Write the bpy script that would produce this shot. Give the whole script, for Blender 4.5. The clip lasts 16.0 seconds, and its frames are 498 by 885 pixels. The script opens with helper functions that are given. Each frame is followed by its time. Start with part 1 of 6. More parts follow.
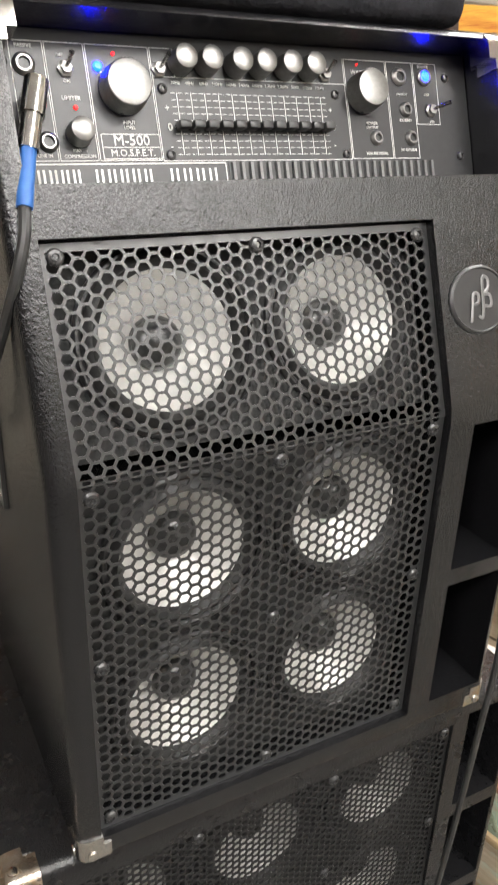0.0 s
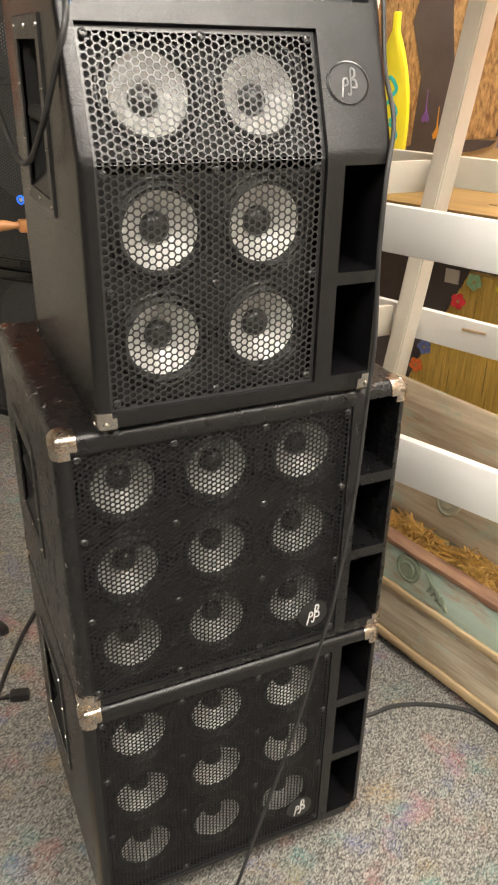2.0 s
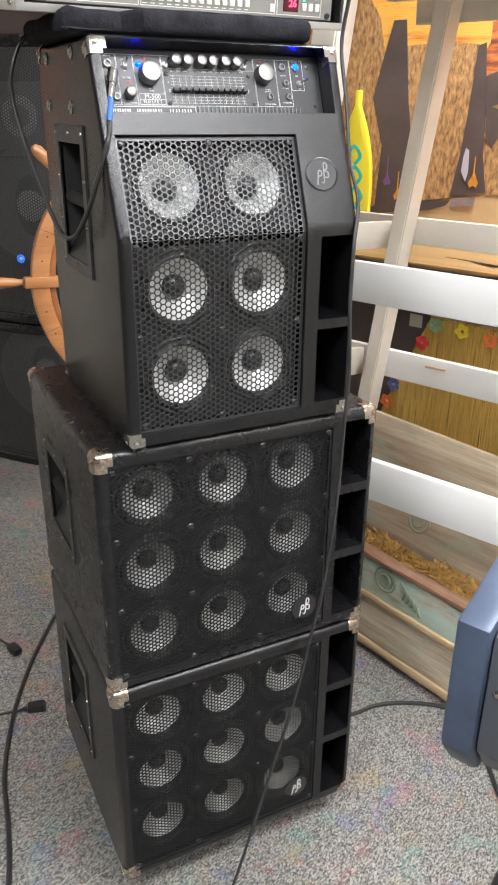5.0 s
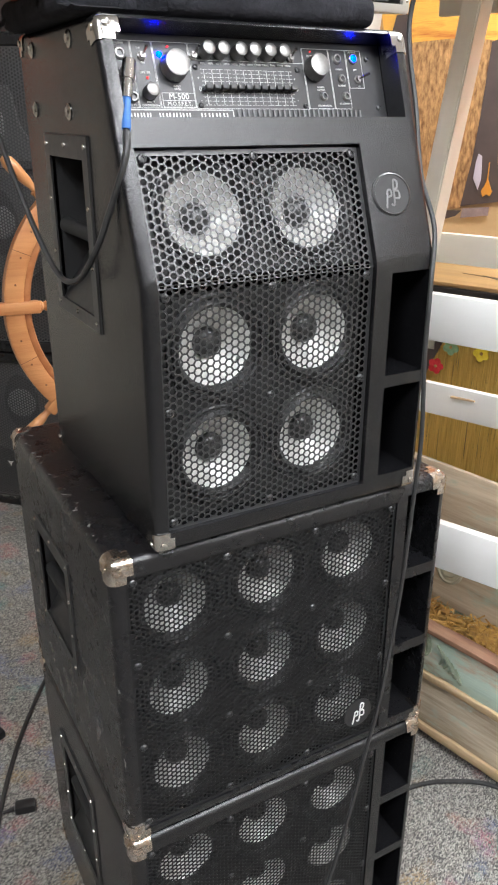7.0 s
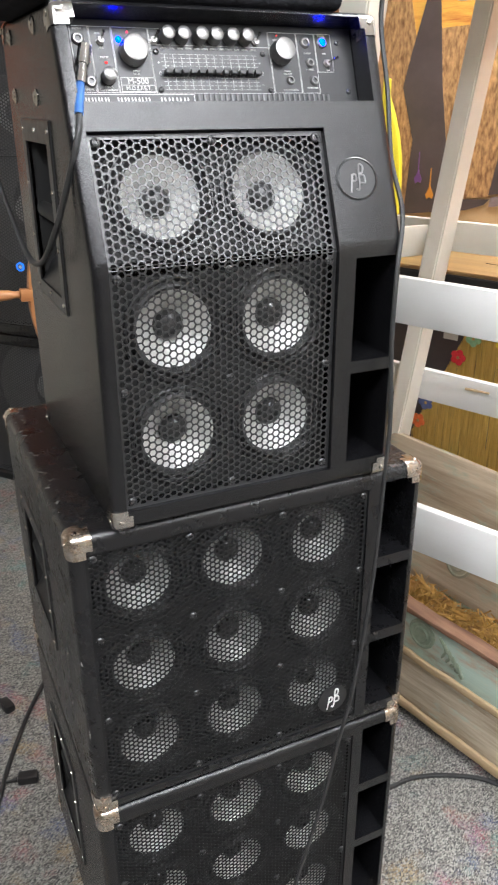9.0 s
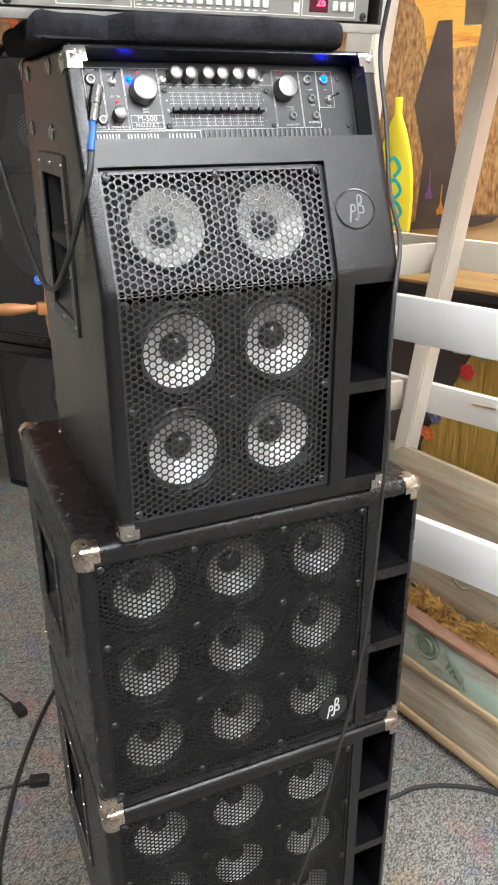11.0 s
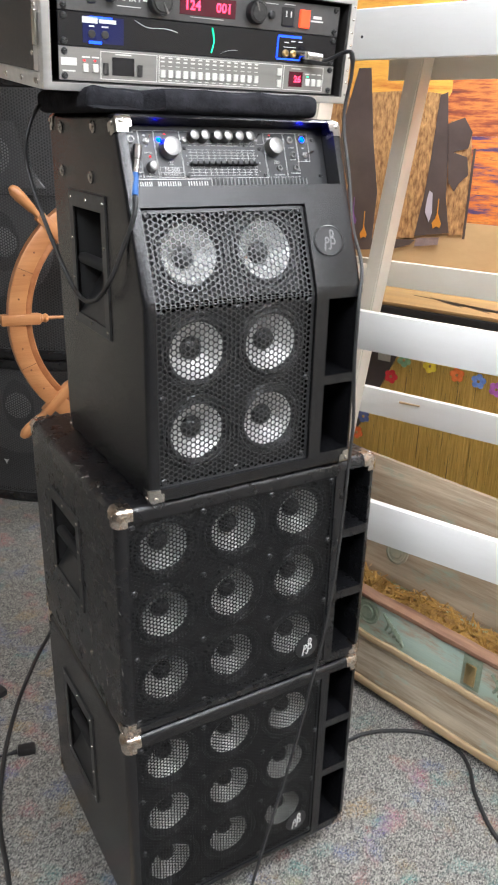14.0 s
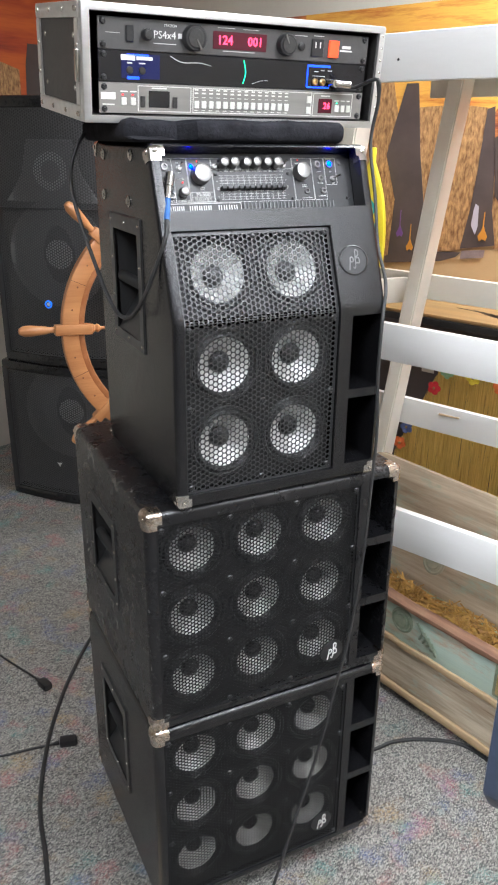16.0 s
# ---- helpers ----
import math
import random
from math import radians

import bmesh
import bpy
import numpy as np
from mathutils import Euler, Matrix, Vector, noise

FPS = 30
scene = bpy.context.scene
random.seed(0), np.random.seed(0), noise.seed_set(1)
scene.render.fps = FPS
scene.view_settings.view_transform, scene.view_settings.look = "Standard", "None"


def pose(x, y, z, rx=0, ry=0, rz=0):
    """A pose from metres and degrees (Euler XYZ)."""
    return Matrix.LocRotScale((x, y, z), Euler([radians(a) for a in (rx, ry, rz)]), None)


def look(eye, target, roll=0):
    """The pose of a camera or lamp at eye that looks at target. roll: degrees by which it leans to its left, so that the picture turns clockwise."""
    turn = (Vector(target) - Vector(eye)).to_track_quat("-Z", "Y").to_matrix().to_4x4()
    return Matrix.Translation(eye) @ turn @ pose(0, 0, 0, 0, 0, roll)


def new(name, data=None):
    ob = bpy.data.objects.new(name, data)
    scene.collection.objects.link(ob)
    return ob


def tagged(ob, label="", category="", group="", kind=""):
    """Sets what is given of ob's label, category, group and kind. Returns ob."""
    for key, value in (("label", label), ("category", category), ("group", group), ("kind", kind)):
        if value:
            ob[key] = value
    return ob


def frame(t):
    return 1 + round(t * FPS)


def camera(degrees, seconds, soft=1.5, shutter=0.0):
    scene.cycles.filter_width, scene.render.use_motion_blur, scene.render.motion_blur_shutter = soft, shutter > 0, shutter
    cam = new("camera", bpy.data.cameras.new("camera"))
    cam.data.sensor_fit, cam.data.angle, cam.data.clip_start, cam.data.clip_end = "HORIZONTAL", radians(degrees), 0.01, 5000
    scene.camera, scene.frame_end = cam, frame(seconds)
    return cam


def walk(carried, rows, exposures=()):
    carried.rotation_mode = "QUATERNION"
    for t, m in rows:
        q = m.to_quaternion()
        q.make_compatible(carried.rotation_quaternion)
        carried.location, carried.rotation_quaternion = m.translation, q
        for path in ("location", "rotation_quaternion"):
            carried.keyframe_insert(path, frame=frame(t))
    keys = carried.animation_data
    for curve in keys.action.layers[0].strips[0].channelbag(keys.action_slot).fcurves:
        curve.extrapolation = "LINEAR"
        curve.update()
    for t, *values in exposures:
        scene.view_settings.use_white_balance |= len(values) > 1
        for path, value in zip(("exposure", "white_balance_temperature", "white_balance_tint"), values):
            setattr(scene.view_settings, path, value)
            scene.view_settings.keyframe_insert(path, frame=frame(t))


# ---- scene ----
cam = camera(36.0, 16.0, soft=2.0, shutter=0.4)
PATH = [
    (0, (-0.0330, -0.4070, 1.5720), (0.8370, 1.1930, 0.7460), 1.90),
    (0.2, (-0.0350, -0.4090, 1.5650), (0.8360, 1.1800, 0.7170), 2.00),
    (0.5, (-0.0320, -0.4290, 1.5300), (0.7900, 1.1800, 0.6720), 1.60),
    (1, (-0.0370, -0.5280, 1.4660), (0.7130, 1.0980, 0.5750), 1.00),
    (1.5, (-0.0720, -0.7090, 1.4570), (0.6590, 0.9080, 0.5340), 1.10),
    (2, (-0.1330, -0.8600, 1.4680), (0.6100, 0.7600, 0.5610), 1.20),
    (2.5, (-0.2440, -0.9650, 1.4940), (0.5470, 0.6480, 0.6140), 1.30),
    (3, (-0.3470, -1.0430, 1.5200), (0.4920, 0.5610, 0.6700), 1.50),
    (3.5, (-0.3520, -1.0690, 1.5290), (0.5100, 0.5360, 0.7050), 1.60),
    (3.7, (-0.3380, -1.0760, 1.5330), (0.5230, 0.5360, 0.7200), 1.60),
    (5.8, (-0.2360, -0.9850, 1.5250), (0.5670, 0.6670, 0.7330), -0.00),
    (6, (-0.2290, -0.9280, 1.5280), (0.5840, 0.7210, 0.7410), -0.10),
    (6.5, (-0.2390, -0.8000, 1.5340), (0.6120, 0.8310, 0.7500), -0.30),
    (7, (-0.2340, -0.7510, 1.5260), (0.6600, 0.8560, 0.7380), 0.10),
    (7.5, (-0.2180, -0.7370, 1.5240), (0.6850, 0.8590, 0.7270), 0.30),
    (8, (-0.1940, -0.7690, 1.5330), (0.6820, 0.8410, 0.7300), 0.20),
    (8.5, (-0.1600, -0.7940, 1.5170), (0.6640, 0.8390, 0.7070), 0.10),
    (9, (-0.1410, -0.8140, 1.5200), (0.6300, 0.8450, 0.7120), -0.20),
    (9.2, (-0.1450, -0.8150, 1.5250), (0.6060, 0.8550, 0.7220), -0.20),
    (11.3, (-0.1380, -0.8630, 1.5570), (0.5940, 0.8230, 0.7690), -0.10),
    (11.5, (-0.1560, -0.8720, 1.5640), (0.5990, 0.8060, 0.7800), 1.00),
    (12, (-0.1780, -0.9050, 1.5790), (0.6270, 0.7620, 0.8210), 1.30),
    (12.5, (-0.2600, -0.9060, 1.6120), (0.6290, 0.7310, 0.8850), 1.50),
    (13, (-0.3580, -0.9130, 1.6270), (0.6070, 0.6820, 0.9020), 1.80),
    (13.5, (-0.4070, -0.9490, 1.6250), (0.5830, 0.6250, 0.8890), 1.70),
    (14, (-0.3730, -1.0260, 1.6000), (0.5750, 0.5660, 0.8470), 1.40),
    (14.5, (-0.3180, -1.1400, 1.6050), (0.5680, 0.4870, 0.8520), 1.20),
    (15, (-0.3080, -1.1640, 1.6120), (0.5250, 0.4940, 0.8670), 0.80),
    (15.5, (-0.3150, -1.1220, 1.6140), (0.4840, 0.5570, 0.8780), 0.60),
    (16, (-0.3530, -1.1000, 1.6280), (0.4670, 0.5680, 0.8900), 0.70),
]
walk(cam, [(t, look(eye, target, roll)) for t, eye, target, roll in PATH],
     exposures=((0, 0.1, 6450, 10), (1, 0.12, 6650, 10), (2, 0.15, 7000, 10), (3, 0.15, 6500, 10), (3.7, 0.15, 6250, 10), (5.8, 0.15, 5950, 10), (9.2, 0.15, 5900, 10), (11.3, 0.15, 6000, 10), (12.5, 0.1, 6000, 10), (14, 0.03, 5850, 10), (16, 0.05, 5750, 10)))

# ---------------------------------------------------------------- world and light
FLOOR = 0.02
CEIL = 2.75
world = bpy.data.worlds.new("world")
scene.world = world
world.use_nodes = True
world.node_tree.nodes["Background"].inputs[0].default_value = (0.9, 0.95, 1.0, 1)
world.node_tree.nodes["Background"].inputs[1].default_value = 0.05
LAMP = 29.0

# the room's own axes: E1 runs along the painted wall towards the viewer, E2 towards that wall
A1 = radians(-67)
E1 = Vector((math.cos(A1), math.sin(A1), 0))
E2 = Vector((-math.sin(A1), math.cos(A1), 0))


def at(a, b, z=0.0):
    return E1 * a + E2 * b + Vector((0, 0, z))


def basis(u, v, n, o=(0, 0, 0)):
    m = Matrix.Identity(4)
    for i, c in enumerate((u, v, n)):
        for j in range(3):
            m[j][i] = c[j]
    m.translation = Vector(o)
    return m


ROOM = basis(E1, E2, (0, 0, 1))


# ---------------------------------------------------------------- materials
def mat(name, base, rough=0.5, metal=0.0, spots=None, scale=40.0, bump=0.0, bscale=300.0, stretch=(1, 1, 1), amount=0.5,
        emit=None, power=0.0, spec=0.5, coat=0.0, rvar=0.12, vary=0.0):
    m = bpy.data.materials.new(name)
    m.use_nodes = True
    nt = m.node_tree
    b = nt.nodes["Principled BSDF"]
    b.inputs["Base Color"].default_value = (*base, 1)
    b.inputs["Roughness"].default_value = rough
    b.inputs["Metallic"].default_value = metal
    b.inputs["Specular IOR Level"].default_value = spec
    b.inputs["Coat Weight"].default_value = coat
    tc = nt.nodes.new("ShaderNodeTexCoord")
    mp = nt.nodes.new("ShaderNodeMapping")
    mp.inputs["Scale"].default_value = stretch
    nt.links.new(tc.outputs["Object"], mp.inputs["Vector"])
    if spots is not None:
        n = nt.nodes.new("ShaderNodeTexNoise")
        n.inputs["Scale"].default_value = scale
        n.inputs["Detail"].default_value = 8
        n.inputs["Roughness"].default_value = 0.65
        nt.links.new(mp.outputs[0], n.inputs["Vector"])
        r = nt.nodes.new("ShaderNodeValToRGB")
        r.color_ramp.elements[0].position = 0.5 - amount * 0.35
        r.color_ramp.elements[1].position = 0.5 + amount * 0.35
        r.color_ramp.elements[0].color = (*base, 1)
        r.color_ramp.elements[1].color = (*spots, 1)
        nt.links.new(n.outputs["Fac"], r.inputs[0])
        out = r.outputs[0]
        if vary:
            oi = nt.nodes.new("ShaderNodeObjectInfo")
            hs = nt.nodes.new("ShaderNodeHueSaturation")
            ma = nt.nodes.new("ShaderNodeMapRange")
            ma.inputs[3].default_value, ma.inputs[4].default_value = 1 - vary, 1 + vary
            nt.links.new(oi.outputs["Random"], ma.inputs[0])
            nt.links.new(ma.outputs[0], hs.inputs["Value"])
            nt.links.new(out, hs.inputs["Color"])
            out = hs.outputs[0]
        nt.links.new(out, b.inputs["Base Color"])
        rr = nt.nodes.new("ShaderNodeMapRange")
        rr.inputs[3].default_value, rr.inputs[4].default_value = max(0.03, rough - rvar), min(1, rough + rvar)
        nt.links.new(n.outputs["Fac"], rr.inputs[0])
        nt.links.new(rr.outputs[0], b.inputs["Roughness"])
    if bump:
        n2 = nt.nodes.new("ShaderNodeTexNoise")
        n2.inputs["Scale"].default_value = bscale
        n2.inputs["Detail"].default_value = 4
        nt.links.new(mp.outputs[0], n2.inputs["Vector"])
        bp = nt.nodes.new("ShaderNodeBump")
        bp.inputs["Strength"].default_value = bump
        bp.inputs["Distance"].default_value = 0.002
        nt.links.new(n2.outputs["Fac"], bp.inputs["Height"])
        nt.links.new(bp.outputs[0], b.inputs["Normal"])
    if emit:
        b.inputs["Emission Color"].default_value = (*emit, 1)
        b.inputs["Emission Strength"].default_value = power
    return m


def leather(name, base, rough, scale, strength, scuff):
    """Vinyl cabinet covering: pebbled grain with pale scuffs."""
    m = mat(name, base, rough, spec=0.5)
    nt = m.node_tree
    b = nt.nodes["Principled BSDF"]
    tc = nt.nodes.new("ShaderNodeTexCoord")
    mp = nt.nodes.new("ShaderNodeMapping")
    mp.inputs["Scale"].default_value = (1, 0.75, 0.6)
    nt.links.new(tc.outputs["Object"], mp.inputs["Vector"])
    wob = nt.nodes.new("ShaderNodeTexNoise")
    wob.inputs["Scale"].default_value = scale * 0.5
    mix = nt.nodes.new("ShaderNodeMix")
    mix.data_type = "VECTOR"
    mix.inputs["Factor"].default_value = 0.006
    nt.links.new(mp.outputs[0], wob.inputs["Vector"])
    nt.links.new(mp.outputs[0], mix.inputs["A"])
    nt.links.new(wob.outputs["Color"], mix.inputs["B"])
    v = nt.nodes.new("ShaderNodeTexVoronoi")
    v.feature = "SMOOTH_F1"
    v.inputs["Scale"].default_value = scale
    nt.links.new(mix.outputs["Result"], v.inputs["Vector"])
    n = nt.nodes.new("ShaderNodeTexNoise")
    n.inputs["Scale"].default_value = scale * 2.2
    nt.links.new(mp.outputs[0], n.inputs["Vector"])
    add = nt.nodes.new("ShaderNodeMath")
    add.operation = "MULTIPLY_ADD"
    add.inputs[1].default_value = 0.2
    nt.links.new(n.outputs["Fac"], add.inputs[0])
    nt.links.new(v.outputs["Distance"], add.inputs[2])
    bp = nt.nodes.new("ShaderNodeBump")
    bp.invert = True
    bp.inputs["Strength"].default_value = strength
    bp.inputs["Distance"].default_value = 0.0007
    nt.links.new(add.outputs[0], bp.inputs["Height"])
    nt.links.new(bp.outputs[0], b.inputs["Normal"])
    big = nt.nodes.new("ShaderNodeTexNoise")
    big.inputs["Scale"].default_value = 23
    big.inputs["Detail"].default_value = 10
    big.inputs["Roughness"].default_value = 0.75
    nt.links.new(tc.outputs["Object"], big.inputs["Vector"])
    r = nt.nodes.new("ShaderNodeValToRGB")
    r.color_ramp.elements[0].position, r.color_ramp.elements[1].position = 0.64, 0.74
    r.color_ramp.elements[0].color = (*base, 1)
    r.color_ramp.elements[1].color = (*[c + scuff for c in base], 1)
    nt.links.new(big.outputs["Fac"], r.inputs[0])
    nt.links.new(r.outputs[0], b.inputs["Base Color"])
    rr = nt.nodes.new("ShaderNodeMapRange")
    rr.inputs[3].default_value, rr.inputs[4].default_value = rough - 0.02, rough + 0.02 + scuff * 4
    nt.links.new(big.outputs["Fac"], rr.inputs[0])
    nt.links.new(rr.outputs[0], b.inputs["Roughness"])
    return m


def carpet_mat():
    m = mat("carpet", (0.2, 0.2, 0.2), 0.95, spec=0.1)
    nt = m.node_tree
    b = nt.nodes["Principled BSDF"]
    tc = nt.nodes.new("ShaderNodeTexCoord")
    mp = nt.nodes.new("ShaderNodeMapping")
    mp.inputs["Rotation"].default_value = (0, 0, radians(23))
    mp.inputs["Scale"].default_value = (1.0, 0.45, 1.0)
    nt.links.new(tc.outputs["Object"], mp.inputs["Vector"])
    v = nt.nodes.new("ShaderNodeTexVoronoi")
    v.inputs["Scale"].default_value = 480
    nt.links.new(mp.outputs[0], v.inputs["Vector"])
    r = nt.nodes.new("ShaderNodeValToRGB")
    r.color_ramp.interpolation = "CONSTANT"
    cols = [(0.0, (0.12, 0.116, 0.112)), (0.24, (0.26, 0.25, 0.225)), (0.5, (0.38, 0.365, 0.33)), (0.72, (0.20, 0.195, 0.182)), (0.86, (0.47, 0.455, 0.41))]
    while len(r.color_ramp.elements) < len(cols):
        r.color_ramp.elements.new(0.5)
    for e, (p, c) in zip(r.color_ramp.elements, cols):
        e.position, e.color = p, (*c, 1)
    sep = nt.nodes.new("ShaderNodeSeparateColor")
    nt.links.new(v.outputs["Color"], sep.inputs[0])
    nt.links.new(sep.outputs[0], r.inputs[0])
    # patches of teal, rose and ochre yarn
    out = r.outputs[0]
    for k, (col, off) in enumerate((((0.12, 0.42, 0.38), 0), ((0.62, 0.16, 0.16), 11), ((0.55, 0.36, 0.14), 23), ((0.10, 0.16, 0.4), 37))):
        mo = nt.nodes.new("ShaderNodeMapping")
        mo.inputs["Location"].default_value = (off, off * 0.7, 0)
        nt.links.new(tc.outputs["Object"], mo.inputs["Vector"])
        n = nt.nodes.new("ShaderNodeTexNoise")
        n.inputs["Scale"].default_value = 9
        n.inputs["Detail"].default_value = 3
        nt.links.new(mo.outputs[0], n.inputs["Vector"])
        mr = nt.nodes.new("ShaderNodeMapRange")
        mr.inputs[1].default_value, mr.inputs[2].default_value = 0.58, 0.72
        mr.inputs[3].default_value, mr.inputs[4].default_value = 0.0, 0.38
        nt.links.new(n.outputs["Fac"], mr.inputs[0])
        thr = nt.nodes.new("ShaderNodeMath")
        thr.operation = "MULTIPLY"
        gate = nt.nodes.new("ShaderNodeMath")
        gate.operation = "GREATER_THAN"
        gate.inputs[1].default_value = 0.35
        nt.links.new(sep.outputs[1 + k % 2], gate.inputs[0])
        nt.links.new(mr.outputs[0], thr.inputs[0])
        nt.links.new(gate.outputs[0], thr.inputs[1])
        mx = nt.nodes.new("ShaderNodeMix")
        mx.data_type = "RGBA"
        nt.links.new(thr.outputs[0], mx.inputs["Factor"])
        nt.links.new(out, mx.inputs["A"])
        mx.inputs["B"].default_value = (*col, 1)
        out = mx.outputs["Result"]
    nt.links.new(out, b.inputs["Base Color"])
    bp = nt.nodes.new("ShaderNodeBump")
    bp.inputs["Strength"].default_value = 0.9
    bp.inputs["Distance"].default_value = 0.004
    bp.invert = True
    nt.links.new(v.outputs["Distance"], bp.inputs["Height"])
    nt.links.new(bp.outputs[0], b.inputs["Normal"])
    return m


def grained(name, dark, light, along, rough=0.6, scale=18.0, accent=None, contrast=0.5, where=0.6):
    """Long-grained wood or straw, streaked along one axis, with patches of an accent colour."""
    st = [1.0, 1.0, 1.0]
    st[along] = 0.07
    m = mat(name, dark, rough, spots=light, scale=scale, stretch=tuple(st), bump=0.6, bscale=scale * 4, amount=contrast, rvar=0.1)
    if accent:
        nt = m.node_tree
        b = nt.nodes["Principled BSDF"]
        src = b.inputs["Base Color"].links[0].from_socket
        tc = nt.nodes.new("ShaderNodeTexCoord")
        mp = nt.nodes.new("ShaderNodeMapping")
        mp.inputs["Scale"].default_value = tuple(0.35 if i == along else 1 for i in range(3))
        n = nt.nodes.new("ShaderNodeTexNoise")
        n.inputs["Scale"].default_value = 11
        n.inputs["Detail"].default_value = 7
        n.inputs["Roughness"].default_value = 0.7
        nt.links.new(tc.outputs["Object"], mp.inputs[0])
        nt.links.new(mp.outputs[0], n.inputs["Vector"])
        mr = nt.nodes.new("ShaderNodeMapRange")
        mr.inputs[1].default_value, mr.inputs[2].default_value = where - 0.06, where + 0.04
        mr.inputs[4].default_value = 0.85
        nt.links.new(n.outputs["Fac"], mr.inputs[0])
        mx = nt.nodes.new("ShaderNodeMix")
        mx.data_type = "RGBA"
        nt.links.new(mr.outputs[0], mx.inputs["Factor"])
        nt.links.new(src, mx.inputs["A"])
        mx.inputs["B"].default_value = (*accent, 1)
        nt.links.new(mx.outputs["Result"], b.inputs["Base Color"])
    return m


def banded(name, cols, scale, along=2, rough=0.6):
    """Painted sky: ragged level bands of several colours."""
    st = [0.12, 0.12, 0.12]
    st[along] = 1.0
    m = mat(name, cols[0], rough)
    nt = m.node_tree
    b = nt.nodes["Principled BSDF"]
    tc = nt.nodes.new("ShaderNodeTexCoord")
    mp = nt.nodes.new("ShaderNodeMapping")
    mp.inputs["Scale"].default_value = tuple(st)
    n = nt.nodes.new("ShaderNodeTexNoise")
    n.inputs["Scale"].default_value = scale
    n.inputs["Detail"].default_value = 5
    n.inputs["Roughness"].default_value = 0.7
    nt.links.new(tc.outputs["Object"], mp.inputs[0])
    nt.links.new(mp.outputs[0], n.inputs["Vector"])
    r = nt.nodes.new("ShaderNodeValToRGB")
    while len(r.color_ramp.elements) < len(cols):
        r.color_ramp.elements.new(0.5)
    for i, (e, c) in enumerate(zip(r.color_ramp.elements, cols)):
        e.position, e.color = 0.3 + 0.4 * i / (len(cols) - 1), (*c, 1)
    nt.links.new(n.outputs["Fac"], r.inputs[0])
    nt.links.new(r.outputs[0], b.inputs["Base Color"])
    return m


VINYL = leather("black_vinyl", (0.007, 0.007, 0.0078), 0.22, 680, 0.48, 0.03)
VINYL_NEW = leather("black_vinyl_new", (0.007, 0.007, 0.0078), 0.24, 680, 0.48, 0.0)
INSIDE = mat("black_inside", (0.008, 0.008, 0.008), 0.75, spots=(0.014, 0.014, 0.014), scale=60)
GRILLE = mat("black_grille", (0.019, 0.019, 0.020), 0.33, metal=0.0, spots=(0.025, 0.025, 0.025), scale=90, spec=0.7)
GRILLE_DULL = mat("dull_black_grille", (0.011, 0.011, 0.0115), 0.36, spots=(0.015, 0.015, 0.015), scale=90, spec=0.26)
CHROME = mat("chrome", (0.55, 0.545, 0.53), 0.20, metal=1.0, spots=(0.5, 0.47, 0.42), scale=60, amount=0.7, rvar=0.1)
WORN = mat("worn_chrome", (0.66, 0.64, 0.6), 0.26, metal=1.0, spots=(0.42, 0.30, 0.2), scale=70, amount=0.5, rvar=0.15)
STEEL = mat("dark_steel", (0.06, 0.06, 0.06), 0.34, metal=0.8, spots=(0.10, 0.10, 0.10), scale=200)
CONE = mat("pale_cone", (0.62, 0.62, 0.60), 0.42, metal=0.35, spots=(0.72, 0.71, 0.69), scale=120, rvar=0.08)
# darker copy of the pale cone; the middle cabinet's dimness put into colour
CONE_DIM = mat("dim_cone", (0.42, 0.42, 0.40), 0.46, metal=0.3, spots=(0.50, 0.495, 0.48), scale=120, rvar=0.08)
RUBBER = mat("black_rubber", (0.012, 0.012, 0.012), 0.5, spots=(0.02, 0.02, 0.02), scale=80)
CAPB = mat("dust_cap", (0.016, 0.016, 0.016), 0.24, spots=(0.035, 0.035, 0.035), scale=100)
PANEL = mat("black_panel", (0.012, 0.012, 0.013), 0.4, spots=(0.018, 0.018, 0.019), scale=150)
INK = mat("white_ink", (0.62, 0.62, 0.60), 0.6)
ALU = mat("turned_aluminium", (0.27, 0.267, 0.26), 0.40, metal=1.0, spots=(0.21, 0.207, 0.20), scale=240, rvar=0.08)
BRASS = mat("brass", (0.75, 0.58, 0.3), 0.3, metal=1.0, spots=(0.6, 0.45, 0.22), scale=200)
BLACKP = mat("black_plastic", (0.014, 0.014, 0.015), 0.38, spots=(0.022, 0.022, 0.022), scale=90)
CABLE = mat("cable_rubber", (0.018, 0.018, 0.018), 0.45, spots=(0.03, 0.03, 0.03), scale=60)
BLUEBAND = mat("blue_sleeve", (0.02, 0.09, 0.30), 0.5, spots=(0.03, 0.13, 0.38), scale=80)
PLUSH = mat("black_plush", (0.010, 0.010, 0.012), 0.95, spots=(0.03, 0.03, 0.035), scale=30, bump=1.0, bscale=220, spec=0.1)
WHITEPAINT = mat("white_paint", (0.85, 0.85, 0.835), 0.45, spots=(0.79, 0.785, 0.75), scale=9, bump=0.25, bscale=60, stretch=(0.3, 1, 1), amount=0.8)
CREAMPAINT = mat("cream_paint", (0.76, 0.72, 0.63), 0.5, spots=(0.70, 0.65, 0.55), scale=9, bump=0.25, bscale=60, amount=0.8)
WHEELWOOD = grained("varnished_wood", (0.42, 0.17, 0.06), (0.58, 0.28, 0.11), 0, 0.35, 30)
CHESTWOOD = grained("weathered_board", (0.26, 0.17, 0.10), (0.74, 0.65, 0.50), 0, 0.75, 34, accent=(0.47, 0.62, 0.54), where=0.49, contrast=0.5)
